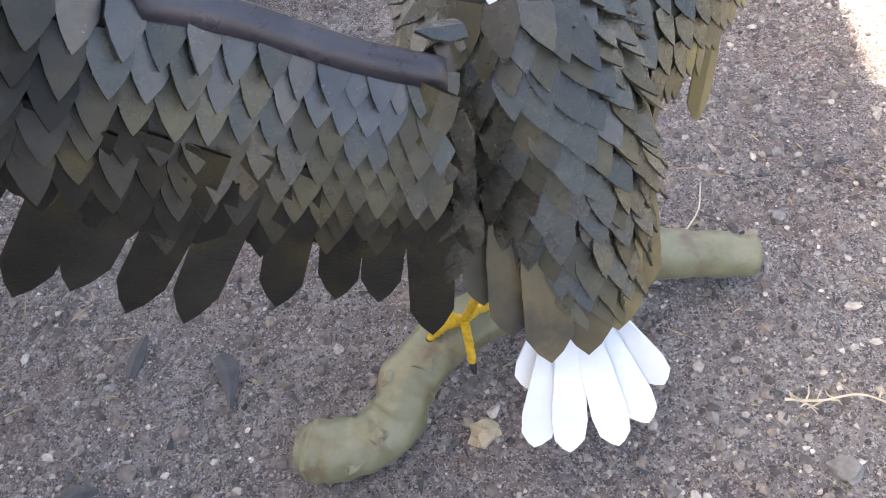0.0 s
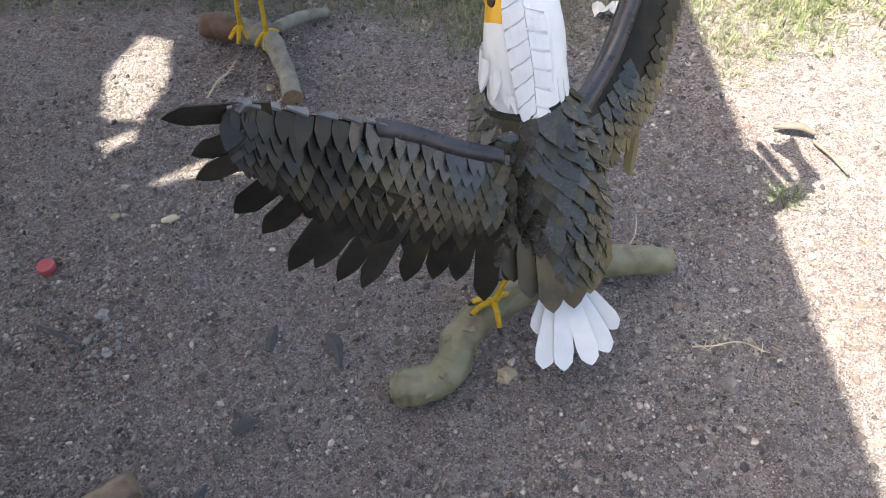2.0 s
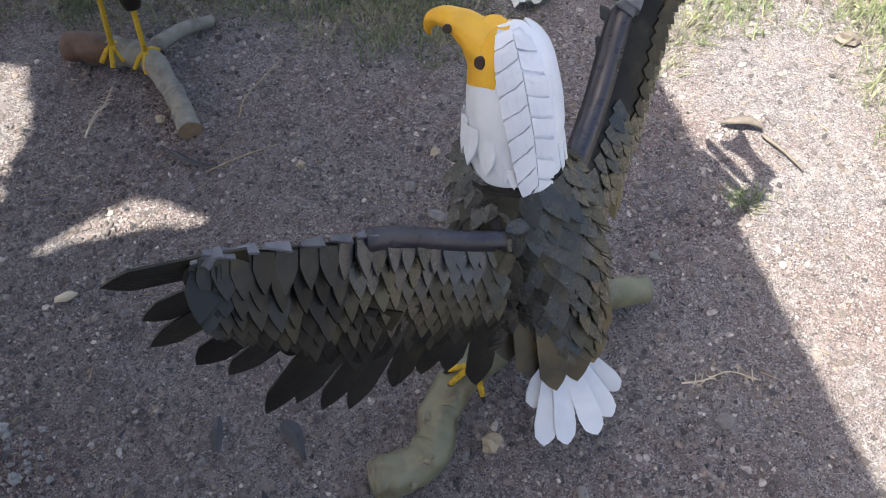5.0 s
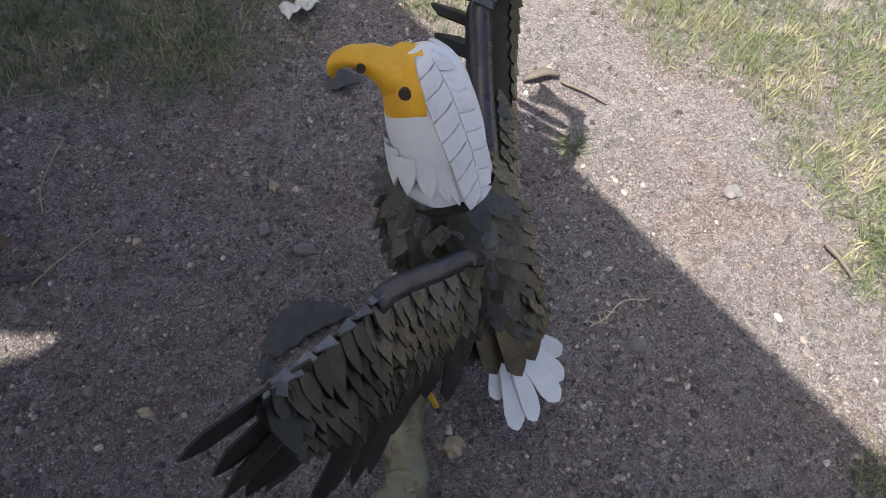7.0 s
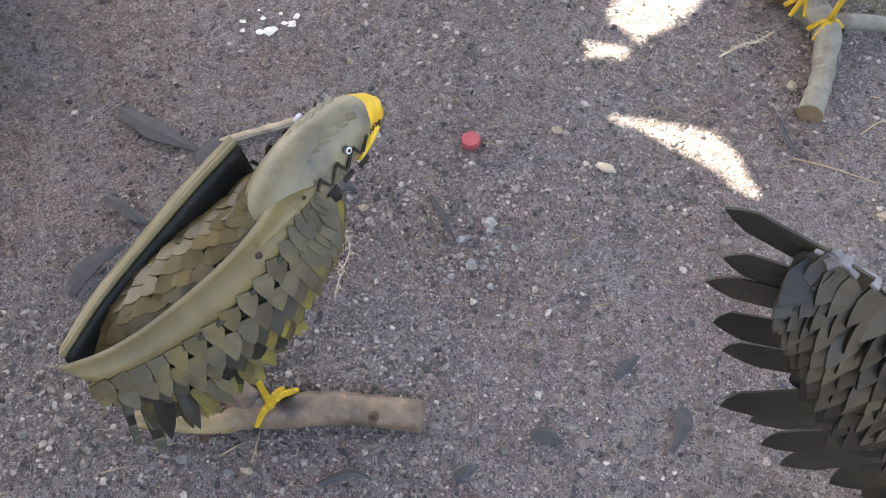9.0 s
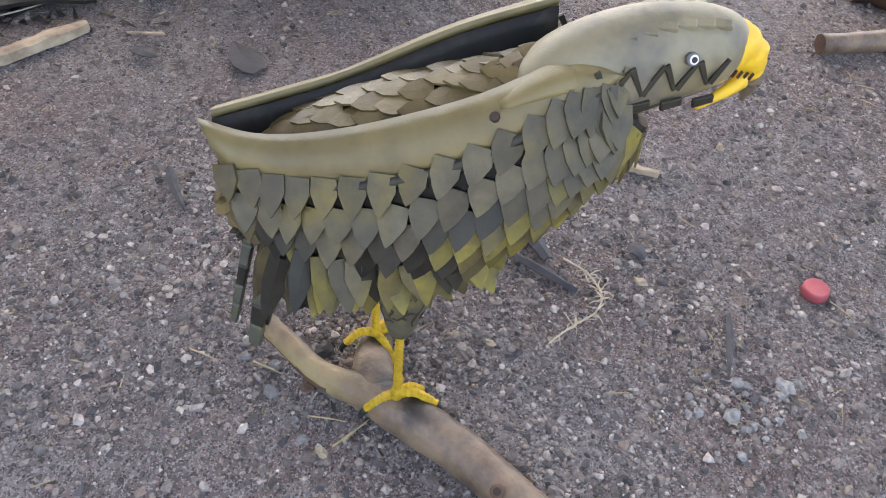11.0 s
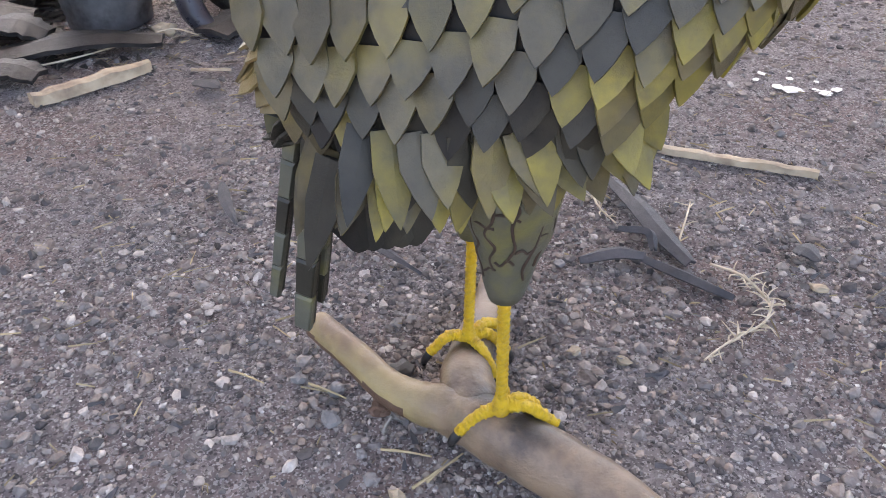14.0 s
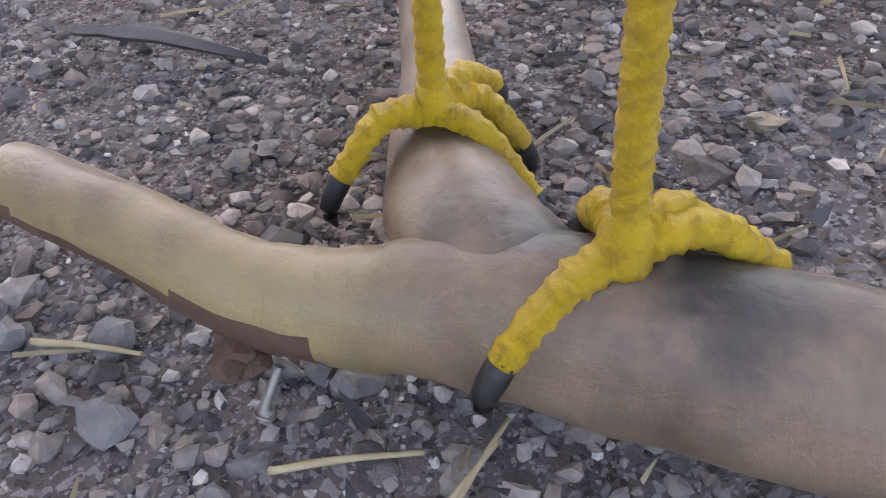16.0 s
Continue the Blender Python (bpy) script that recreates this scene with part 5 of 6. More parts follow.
def scrap(points, width, label, thick=0.0035, material=None, name="rubber_scrap", warp=0.012, seed=0, category="scrap", z=0.004, taper=0.35):
    """An offcut strip of rubber along ground points."""
    b = Build()
    pts = [Vector(p) for p in spline([(x, y, z + warp * h) for x, y, h in points], 14)]
    r = random.Random(seed)
    rows = [[], [], []]
    for i, p in enumerate(pts):
        t = (pts[min(i + 1, 13)] - pts[max(i - 1, 0)]).normalized()
        s = t.cross(V(0, 0, 1)).normalized()
        k = i / 13
        w = width / 2 * (taper + (1 - taper) * (1 - abs(2 * k - 0.8) ** 1.5)) * r.uniform(0.85, 1.12)
        gz = max(ground_z(p.x, p.y), 0) + thick
        rows[0].append(p - s * w + V(0, 0, gz)), rows[1].append(p + V(0, 0, gz + warp * 0.25)), rows[2].append(p + s * w + V(0, 0, gz))
    sheet(b, rows, material or SCRAP, thick, False, V(0, 0, 1))
    return b.done(name, label, category)


def stem(points, r, material, label, name, category, twigs=0, seed=0):
    b = Build()
    tube(b, [(x, y, z + r, r * k, r * k) for (x, y, z), k in zip(points, np.linspace(1, 0.6, len(points)))], material, max(10, 6 * len(points)), 7, 0.3, seed)
    q = random.Random(seed)
    pts = spline(points, 40)
    for _ in range(twigs):
        p = Vector(pts[q.randrange(4, 38)])
        a = q.uniform(0, 6.28)
        L = q.uniform(0.010, 0.026)
        e = p + V(math.cos(a) * L, math.sin(a) * L, q.uniform(0, 0.010))
        m = p.lerp(e, 0.5) + V(q.uniform(-0.004, 0.004), q.uniform(-0.004, 0.004), 0.002)
        tube(b, [(*p, r * 0.7, r * 0.7), (*m, r * 0.5, r * 0.5), (*e, r * 0.25, r * 0.25)], material, 5, 5)
    return b.done(name, label, category)


def make_clutter():
    # bottle cap with a straw beside it
    b = Build()
    n = 56
    c = V(-1.122, 0.925, 0.0)
    ring = lambda r, z, k=0.0: [c + V(math.cos(2 * math.pi * i / n) * (r + k * (i % 2)), math.sin(2 * math.pi * i / n) * (r + k * (i % 2)), z) for i in range(n)]
    b.loft([ring(0.0215, 0.0), ring(0.022, 0.003, 0.0008), ring(0.022, 0.015, 0.0008), ring(0.0205, 0.018), ring(0.018, 0.0175), ring(0.004, 0.0172)], REDCAP)
    b.done("bottle_cap", "faded red plastic bottle cap lying on the dirt", "cap")
    stem([(-1.098, 0.940, 0.004), (-1.078, 0.952, 0.003), (-1.050, 0.962, 0.002)], 0.0014, STRAW, "short dry straw beside the red cap", "straw_stalk", "straw")
    # sticks and splints
    def splint(p, q, w, label, name="wood_splint", h=0.010, seed=0):
        b = Build()
        p, q = V(*p, 0.002), V(*q, 0.002)
        r = random.Random(seed)
        t = (q - p).normalized()
        s = t.cross(V(0, 0, 1))
        rings = []
        for i in range(12):
            k = i / 11
            o = p.lerp(q, k)
            ww, hh = w / 2 * r.uniform(0.8, 1.1) * (1 - 0.3 * (k in (0, 1))), h * r.uniform(0.8, 1.1)
            rings.append([o - s * ww, o + s * ww, o + s * ww * 0.9 + V(0, 0, hh), o + s * ww * 0.2 + V(0, 0, hh * 1.15), o - s * ww * 0.8 + V(0, 0, hh * 0.9)])
        b.loft(rings, PLANK, smooth=False)
        b.done(name, label, "wood")
    splint((-1.585, 0.572), (-1.452, 0.782), 0.018, "pale split stick on the dirt", "wood_splint", 0.012, 1)
    splint((-2.000, -0.500), (-2.130, -0.300), 0.042, "pale broken piece of board on the dirt", "board_offcut", 0.022, 2)
    splint((-2.10, -0.215), (-2.085, -0.135), 0.006, "thin pale splinter on the dirt", "wood_splint", 0.005, 3)
    # cross-shaped rubber offcut with two blades
    b = Build()
    for pts, w in (([(-1.500, 0.465, 0.004), (-1.400, 0.470, 0.020), (-1.335, 0.478, 0.016), (-1.270, 0.495, 0.006)], 0.034), ([(-1.310, 0.355, 0.004), (-1.305, 0.405, 0.014), (-1.290, 0.440, 0.012)], 0.026),
                   ([(-1.295, 0.430, 0.010), (-1.250, 0.472, 0.008), (-1.195, 0.520, 0.003)], 0.020), ([(-1.345, 0.420, 0.022), (-1.325, 0.455, 0.026), (-1.300, 0.455, 0.012)], 0.016)):
        P = [Vector(p) for p in spline(pts, 10)]
        rows = [[], [], []]
        for i, p in enumerate(P):
            t = (P[min(i + 1, 9)] - P[max(i - 1, 0)]).normalized()
            s = t.cross(V(0, 0, 1)).normalized() * w / 2 * (0.35 + 0.65 * math.sin(math.pi * (0.1 + 0.8 * i / 9)))
            rows[0].append(p - s + V(0, 0, 0.004)), rows[1].append(p + V(0, 0, 0.010)), rows[2].append(p + s + V(0, 0, 0.004))
        sheet(b, rows, SCRAP, 0.004, False, V(0, 0, 1))
    b.done("rubber_scrap", "forked grey rubber offcut with pointed ends on dirt", "scrap", group="rubber scraps")
    g = "rubber scraps"
    for pts, w, label, sd in ((((-1.535, 0.095, 0.3), (-1.55, 0.17, 1.0), (-1.535, 0.255, 0.4)), 0.045, "dark curved leaf-shaped rubber offcut on dirt", 1),
                              (((-1.445, 0.044, 0.2), (-1.39, 0.09, 0.6), (-1.319, 0.144, 0.2)), 0.018, "narrow grey rubber strip on dirt", 2),
                              (((-1.614, -0.128, 0.2), (-1.55, -0.118, 0.5), (-1.489, -0.101, 0.2)), 0.020, "small dark rubber strip on dirt", 3),
                              (((-1.846, 0.492, 0.3), (-1.72, 0.500, 0.8), (-1.600, 0.522, 0.3)), 0.055, "broad bluish grey rubber offcut on dirt", 4),
                              (((-1.672, 0.307, 0.3), (-1.60, 0.310, 0.5), (-1.527, 0.316, 0.2)), 0.028, "straight dark rubber strip on dirt", 5),
                              (((-0.550, 0.630, 0.2), (-0.545, 0.665, 0.4), (-0.538, 0.700, 0.2)), 0.026, "small grey rubber shaving on gravel", 6),
                              (((-0.610, 0.440, 0.2), (-0.585, 0.458, 0.6), (-0.555, 0.465, 0.2)), 0.035, "small curled rubber shaving on gravel", 7),
                              (((-0.670, 0.290, 0.2), (-0.662, 0.315, 0.4), (-0.650, 0.335, 0.2)), 0.024, "small pointed rubber shaving on gravel", 8),
                              (((-0.860, 0.130, 0.2), (-0.825, 0.180, 0.8), (-0.790, 0.200, 0.2)), 0.020, "curved dark rubber strip on gravel", 9),
                              (((-1.275, 0.645, 0.2), (-1.262, 0.655, 0.5), (-1.240, 0.660, 0.2)), 0.034, "small dark rubber chip on dirt", 10),
                              (((-1.90, 0.06, 0.3), (-1.95, 0.03, 0.6), (-2.02, 0.01, 0.3)), 0.070, "dark rubber offcut on dirt near the tyre", 11),
                              (((-2.02, -0.20, 0.3), (-2.00, -0.17, 0.5), (-1.98, -0.15, 0.3)), 0.040, "little dark rubber chunk on dirt", 12),
                              (((-0.215, 0.905, 0.2), (-0.12, 0.925, 0.9), (-0.025, 0.885, 0.2)), 0.085, "broad ribbed grey rubber offcut on dirt by the wing", 30),
                              (((-0.06, 0.815, 0.2), (-0.02, 0.80, 0.6), (0.02, 0.80, 0.2)), 0.06, "brown rubber offcut on dirt beside the log", 31),
                              (((-0.255, 0.86, 0.2), (-0.235, 0.88, 0.5), (-0.215, 0.90, 0.2)), 0.03, "narrow grey rubber offcut on dirt", 32),
                              (((0.296, 1.450, 0.3), (0.33, 1.440, 1.2), (0.375, 1.415, 0.3)), 0.070, "dark rubber offcut beside the grass", 13),
                              (((-0.60, 1.41, 0.2), (-0.54, 1.35, 0.4), (-0.49, 1.335, 0.2)), 0.014, "thin dark strip on gravel", 14),
                              (((-1.10, 0.75, 0.2), (-1.04, 0.72, 0.6), (-0.98, 0.688, 0.2)), 0.014, "thin dark curved strip on gravel", 15),
                              (((-0.42, 0.66, 0.3), (-0.40, 0.63, 0.5), (-0.39, 0.575, 0.2)), 0.034, "grey rubber offcut on gravel", 16),
                              (((-1.59, 0.590, 0.2), (-1.575, 0.51, 0.6), (-1.55, 0.500, 0.2)), 0.04, "dark rubber chip on dirt", 17),
                              (((-0.50, 0.24, 0.2), (-0.47, 0.25, 0.5), (-0.44, 0.25, 0.2)), 0.034, "small dark rubber chip on gravel", 18)):
        tagged(scrap(pts, w, label, seed=sd, warp=0.014), group=g)
    # tyre offcuts by the bucket
    for pts, w, sd, zz in ((((-2.20, -0.62, 0.5), (-2.24, -0.45, 0.8), (-2.24, -0.28, 0.3)), 0.10, 21, 0.006), (((-2.32, -0.75, 0.5), (-2.30, -0.60, 1.5), (-2.29, -0.52, 0.5)), 0.12, 22, 0.012), (((-2.50, -0.72, 0.5), (-2.62, -0.60, 2.5), (-2.66, -0.40, 1.0)), 0.16, 23, 0.02), (((-2.14, -0.70, 0.5), (-2.11, -0.56, 0.8), (-2.09, -0.50, 0.3)), 0.09, 24, 0.006),
                           (((-2.75, -0.9, 0.5), (-2.72, -0.7, 3.5), (-2.80, -0.5, 2.0)), 0.22, 25, 0.03), (((-2.24, -0.18, 0.5), (-2.34, -0.10, 0.6), (-2.42, -0.04, 0.2)), 0.12, 26, 0.004)):
        tagged(scrap(pts, w, "dark tyre offcut lying in a heap by the bucket", thick=0.010, material=OLDRUB, seed=sd, warp=0.03, name="tyre_offcut", z=zz, taper=0.7), group="tyre offcuts")
    # more offcuts tossed on the heap behind the bucket
    hp = random.Random(51)
    for k in range(16):
        x, y, a, L = hp.uniform(-3.05, -2.42), hp.uniform(-1.25, -0.60), hp.uniform(-0.6, 2.2), hp.uniform(0.12, 0.26)
        lift = hp.uniform(0.006, 0.05 + 0.10 * max(0.0, -2.5 - x))
        dx, dy = math.cos(a) * L / 2, math.sin(a) * L / 2
        tagged(scrap(((x - dx, y - dy, 0.2), (x, y, hp.uniform(0.6, 1.6)), (x + dx, y + dy, 0.3)), hp.uniform(0.06, 0.14), "dark tyre offcut lying in a heap by the bucket", thick=0.010, material=OLDRUB, seed=60 + k, warp=0.03, name="tyre_offcut", z=lift * 0.4, taper=0.7), group="tyre offcuts")
    for k, (x, y, L, w, h, a) in enumerate(((-3.00, -0.95, 0.5, 0.26, 4.0, 1.2), (-3.05, -0.62, 0.5, 0.28, 6.5, 1.7), (-3.10, -0.32, 0.5, 0.26, 7.5, 1.4), (-2.92, -0.30, 0.36, 0.20, 4.5, 1.9), (-3.12, -1.25, 0.5, 0.30, 6.0, 1.0), (-2.80, -0.75, 0.42, 0.22, 3.5, 1.5), (-3.22, -0.75, 0.6, 0.34, 9.0, 1.6), (-2.62, -1.15, 0.4, 0.22, 2.5, 1.3))):
        dx, dy = math.cos(a) * L / 2, math.sin(a) * L / 2
        tagged(scrap(((x - dx, y - dy, 0.3), (x, y, h), (x + dx, y + dy, 0.4)), w, "long bowed black tyre tread piece on the scrap heap", thick=0.012, material=OLDRUB, seed=90 + k, warp=0.03, name="tyre_offcut", z=0.006, taper=0.8), group="tyre offcuts")
    b = Build()
    A = [(-2.62, -0.20, 0.235), (-2.48, -0.13, 0.205), (-2.40, -0.06, 0.150), (-2.345, 0.02, 0.125), (-2.32, 0.09, 0.010)]
    C = [(-2.52, -0.24, 0.050), (-2.42, -0.17, 0.020), (-2.36, -0.10, 0.006), (-2.325, -0.03, 0.004), (-2.315, 0.06, 0.003)]
    sheet(b, between(A, C, 24, 8, (0.02, -0.015, 0)), OLDRUB, 0.010, True, V(0.6, -0.5, 0.3))
    b.done("tyre_flap", "cut black tyre flap leaning against the tyre", "scrap")
    b = Build()
    tube(b, [(-2.54, -0.175, 0.235, 0.006, 0.014), (-2.45, -0.215, 0.165, 0.022, 0.032), (-2.39, -0.235, 0.100, 0.030, 0.044), (-2.34, -0.222, 0.050, 0.028, 0.038), (-2.30, -0.190, 0.020, 0.020, 0.022), (-2.275, -0.160, 0.010, 0.010, 0.010)], RIM, 30, 18, 0.10, 3)
    b.done("rubber_tube_piece", "shiny grey curved rubber tube by the bucket", "scrap")
    stem([(-2.255, -0.60, 0.03), (-2.19, -0.575, 0.004), (-2.20, -0.46, 0.010), (-2.26, -0.34, 0.016), (-2.30, -0.27, 0.02), (-2.27, -0.21, 0.012)], 0.0025, VINE, "pale bent wire on the dirt by the bucket", "bent_wire", "wire")
    # dry vines
    stem([(-1.270, 0.523, 0.004), (-1.230, 0.545, 0.012), (-1.197, 0.558, 0.006), (-1.165, 0.552, 0.010), (-1.145, 0.532, 0.004), (-1.125, 0.490, 0.008), (-1.110, 0.458, 0.006), (-1.099, 0.438, 0.004)], 0.0020, VINE, "pale dry vine stem with side twigs on dirt", "dry_twig", "twig", 46, 5)
    stem([(-1.330, 0.505, 0.004), (-1.385, 0.540, 0.010), (-1.420, 0.560, 0.004)], 0.0017, VINE, "pale thin twig on the dirt", "dry_twig", "twig", 5, 6)
    stem([(-1.495, 0.435, 0.004), (-1.44, 0.420, 0.012), (-1.42, 0.425, 0.006), (-1.39, 0.435, 0.003)], 0.0019, VINE, "pale curled twig on the dirt", "dry_twig", "twig", 10, 7)
    stem([(0.360, 0.560, 0.004), (0.40, 0.552, 0.014), (0.46, 0.560, 0.008), (0.515, 0.530, 0.004)], 0.0022, VINE, "pale dry twig with splayed ends on gravel", "dry_twig", "twig", 22, 8)
    stem([(-0.80, 1.50, 0.004), (-0.775, 1.56, 0.012), (-0.75, 1.60, 0.01), (-0.735, 1.66, 0.004)], 0.0028, VINE, "pale dry weed root on the dirt", "dry_twig", "twig", 30, 9)
    stem([(-0.520, 1.325, 0.003), (-0.44, 1.347, 0.008), (-0.338, 1.374, 0.003)], 0.0022, STRAW, "long straight dry straw on gravel", "straw_stalk", "straw")
    stem([(-0.43, 1.48, 0.003), (-0.40, 1.55, 0.008), (-0.30, 1.66, 0.003)], 0.0022, STRAW, "thin dry stalk beside the grass", "straw_stalk", "straw")
    stem([(0.27, 0.83, 0.004), (0.30, 0.87, 0.010), (0.315, 0.93, 0.004)], 0.0018, VINE, "pale bent straw beside the log", "straw_stalk", "straw")
    stem([(0.80, 1.125, 0.003), (0.825, 1.06, 0.006), (0.845, 1.00, 0.003)], 0.005, LEAF, "brown stick in the sun", "stick", "stick")
    stem([(0.960, 0.385, 0.003), (0.95, 0.34, 0.006), (0.935, 0.29, 0.003)], 0.007, LEAF, "short brown stick in dry grass", "stick", "stick")
    for k, (p, q) in enumerate((((-1.150, -0.010), (-1.118, 0.030)), ((-1.040, 0.060), (-1.020, 0.110)), ((-0.985, 0.085), (-1.012, 0.135)), ((-0.99, 0.10), (-1.018, 0.142)), ((-1.19, -0.10), (-1.16, -0.06)))):
        stem([(*p, 0.003), ((p[0] + q[0]) / 2, (p[1] + q[1]) / 2, 0.005), (*q, 0.004)], 0.0017, STRAW, "broken pale straw stalk on gravel", "straw_stalk", "straw", 0, k)
    # dry leaf in the sun
    b = Build()
    sheet(b, between([(0.715, 1.180, 0.006), (0.745, 1.160, 0.022), (0.780, 1.150, 0.020), (0.805, 1.136, 0.010)], [(0.717, 1.182, 0.006), (0.765, 1.190, 0.014), (0.795, 1.172, 0.018), (0.807, 1.140, 0.010)], 12, 5, (0, 0, 0.010)), LEAF, 0.0015, True, V(0, 0, 1))
    b.done("dry_leaf", "curled brown dry leaf on sunlit dirt", "leaf")
    b = Build()
    sheet(b, between([(-0.86, 1.04, 0.006), (-0.83, 1.035, 0.010), (-0.81, 1.05, 0.006)], [(-0.855, 1.055, 0.006), (-0.83, 1.062, 0.010), (-0.812, 1.054, 0.006)], 8, 4, (0, 0, 0.006)), VINE, 0.0015, True, V(0, 0, 1))
    b.done("dry_leaf", "small pale dry leaf on gravel", "leaf")
    # crushed wrapper in the grass
    b = Build()
    r = random.Random(14)
    rows = [[V(0.34 + 0.10 * i / 7, 1.70 + 0.045 * j / 4, 0.01 + 0.030 * r.random()) for i in range(8)] for j in range(5)]
    sheet(b, rows, PAINTDROP, 0.001, False, V(0, 0, 1))
    b.done("crumpled_wrapper", "crumpled whitish plastic wrapper in the grass", "litter")
    # dried paint drops
    r = random.Random(9)
    for k, (x, y, s) in enumerate(((-1.835, 0.884, 0.012), (-1.81, 0.862, 0.010), (-1.753, 0.905, 0.026), (-1.735, 0.983, 0.015), (-1.742, 0.945, 0.013), (-1.80, 0.925, 0.010), (-1.725, 0.955, 0.016), (-1.775, 0.965, 0.009), (-1.77, 0.885, 0.016), (-1.83, 0.94, 0.007))):
        b = Build()
        blob(b, (x, y, max(0, ground_z(x, y)) + 0.002), s * 0.62, PAINTDROP, 200 + k, 0.12)
        b.done("paint_drop", "dried white paint blot on the dirt", "paint", group="white paint blots")
    # crumbled ash heap
    r = random.Random(19)
    for k in range(26):
        x, y, w = -0.935 + r.gauss(0, 0.045), 0.705 + r.gauss(0, 0.055), r.uniform(0.003, 0.009)
        b = Build()
        blob(b, (x, y, max(ground_z(x, y), -0.002) + w * 0.25), w, ASH if k % 3 else GREYROCK, 700 + k, 0.65)
        b.done("ash_lump", "crumbly light grey ash lump on the dirt", "stone", group="ash lumps")
    # stones that stand out
    for k, (x, y, s, m) in enumerate(((-0.037, 0.530, 0.022, ROCK), (-0.093, 0.517, 0.010, GREYROCK), (-0.925, 0.668, 0.024, ASH), (-0.955, 0.775, 0.022, ASH), (-0.905, 0.735, 0.014, ASH), (-0.96, 0.80, 0.013, ASH), (-0.90, 0.68, 0.013, ASH), (-0.88, 0.70, 0.010, ASH),
                                      (-0.94, 0.62, 0.014, ASH), (-1.00, 0.665, 0.010, GREYROCK), (-0.985, 1.078, 0.014, ROCK), (-0.47, 0.938, 0.014, ROCK), (-0.02, 1.075, 0.020, GREYROCK), (0.02, 1.262, 0.016, ROCK), (-0.06, 1.17, 0.020, GREYROCK), (-2.345, -0.290, 0.032, ROCK),
                                      (-2.30, -0.555, 0.026, ROCK), (1.17, 1.385, 0.035, LEAF), (0.90, 0.62, 0.026, GREYROCK), (0.415, 0.465, 0.022, GREYROCK), (0.265, 0.541, 0.010, GREYROCK), (0.10, 0.40, 0.014, GREYROCK), (-1.138, 0.020, 0.022, GREYROCK), (-1.165, -0.020, 0.018, GREYROCK), (-1.095, 0.010, 0.020, GREYROCK),
                                      (-1.19, 0.06, 0.015, GREYROCK), (-1.24, 0.10, 0.013, GREYROCK), (-1.155, 0.095, 0.016, CLAW), (-1.245, 0.120, 0.010, GREYROCK), (-1.15, 0.30, 0.010, ROCK), (-1.12, 0.35, 0.011, ROCK), (-0.98, 0.07, 0.010, ROCK), (-1.01, 0.045, 0.013, GREYROCK), (-1.04, 0.04, 0.012, GREYROCK),
                                      (-1.32, 0.33, 0.015, GREYROCK), (-1.20, 0.64, 0.010, ROCK), (-1.60, 0.80, 0.014, GREYROCK), (-1.52, 0.95, 0.012, ROCK), (-0.62, 1.52, 0.014, ROCK), (-0.30, 1.30, 0.013, ROCK), (-0.72, 0.98, 0.010, GREYROCK), (-0.58, 0.62, 0.010, GREYROCK), (0.42, 0.86, 0.012, GREYROCK), (0.36, 1.10, 0.012, GREYROCK))):
        b = Build()
        s *= 0.55 if (x < -0.97 and m is GREYROCK) or m is ASH else 0.85
        blob(b, (x, y, max(ground_z(x, y), -0.002) + s * 0.25), s, m, 300 + k, 0.6)
        b.done("stone", {"pale_stone": "pale tan rough stone on the dirt", "ash_lump": "crumbly light grey ash lump on the dirt", "grey_stone": "grey rough stone half sunk in the dirt"}.get(m.name, "dark lump lying on the dirt"), "stone", group="loose stones")


make_tyre()
make_bucket()
make_clutter()


# ---- gravel, straw bits and grass ----
def mesh_of(name, verts, faces, material, label, category):
    me = bpy.data.meshes.new(name)
    me.vertices.add(len(verts))
    me.vertices.foreach_set("co", np.asarray(verts, np.float32).ravel())
    k = faces.shape[1]
    me.loops.add(faces.size)
    me.loops.foreach_set("vertex_index", faces.ravel().astype(np.int32))
    me.polygons.add(len(faces))
    me.polygons.foreach_set("loop_start", np.arange(0, faces.size, k, dtype=np.int32))
    me.polygons.foreach_set("use_smooth", np.zeros(len(faces), bool))
    me.materials.append(material)
    me.update(calc_edges=True)
    me.validate()
    return tagged(new(name, me), label, category, kind="stuff")


def heights(x, y):
    return np.array([ground_z(a, c) for a, c in zip(x, y)])


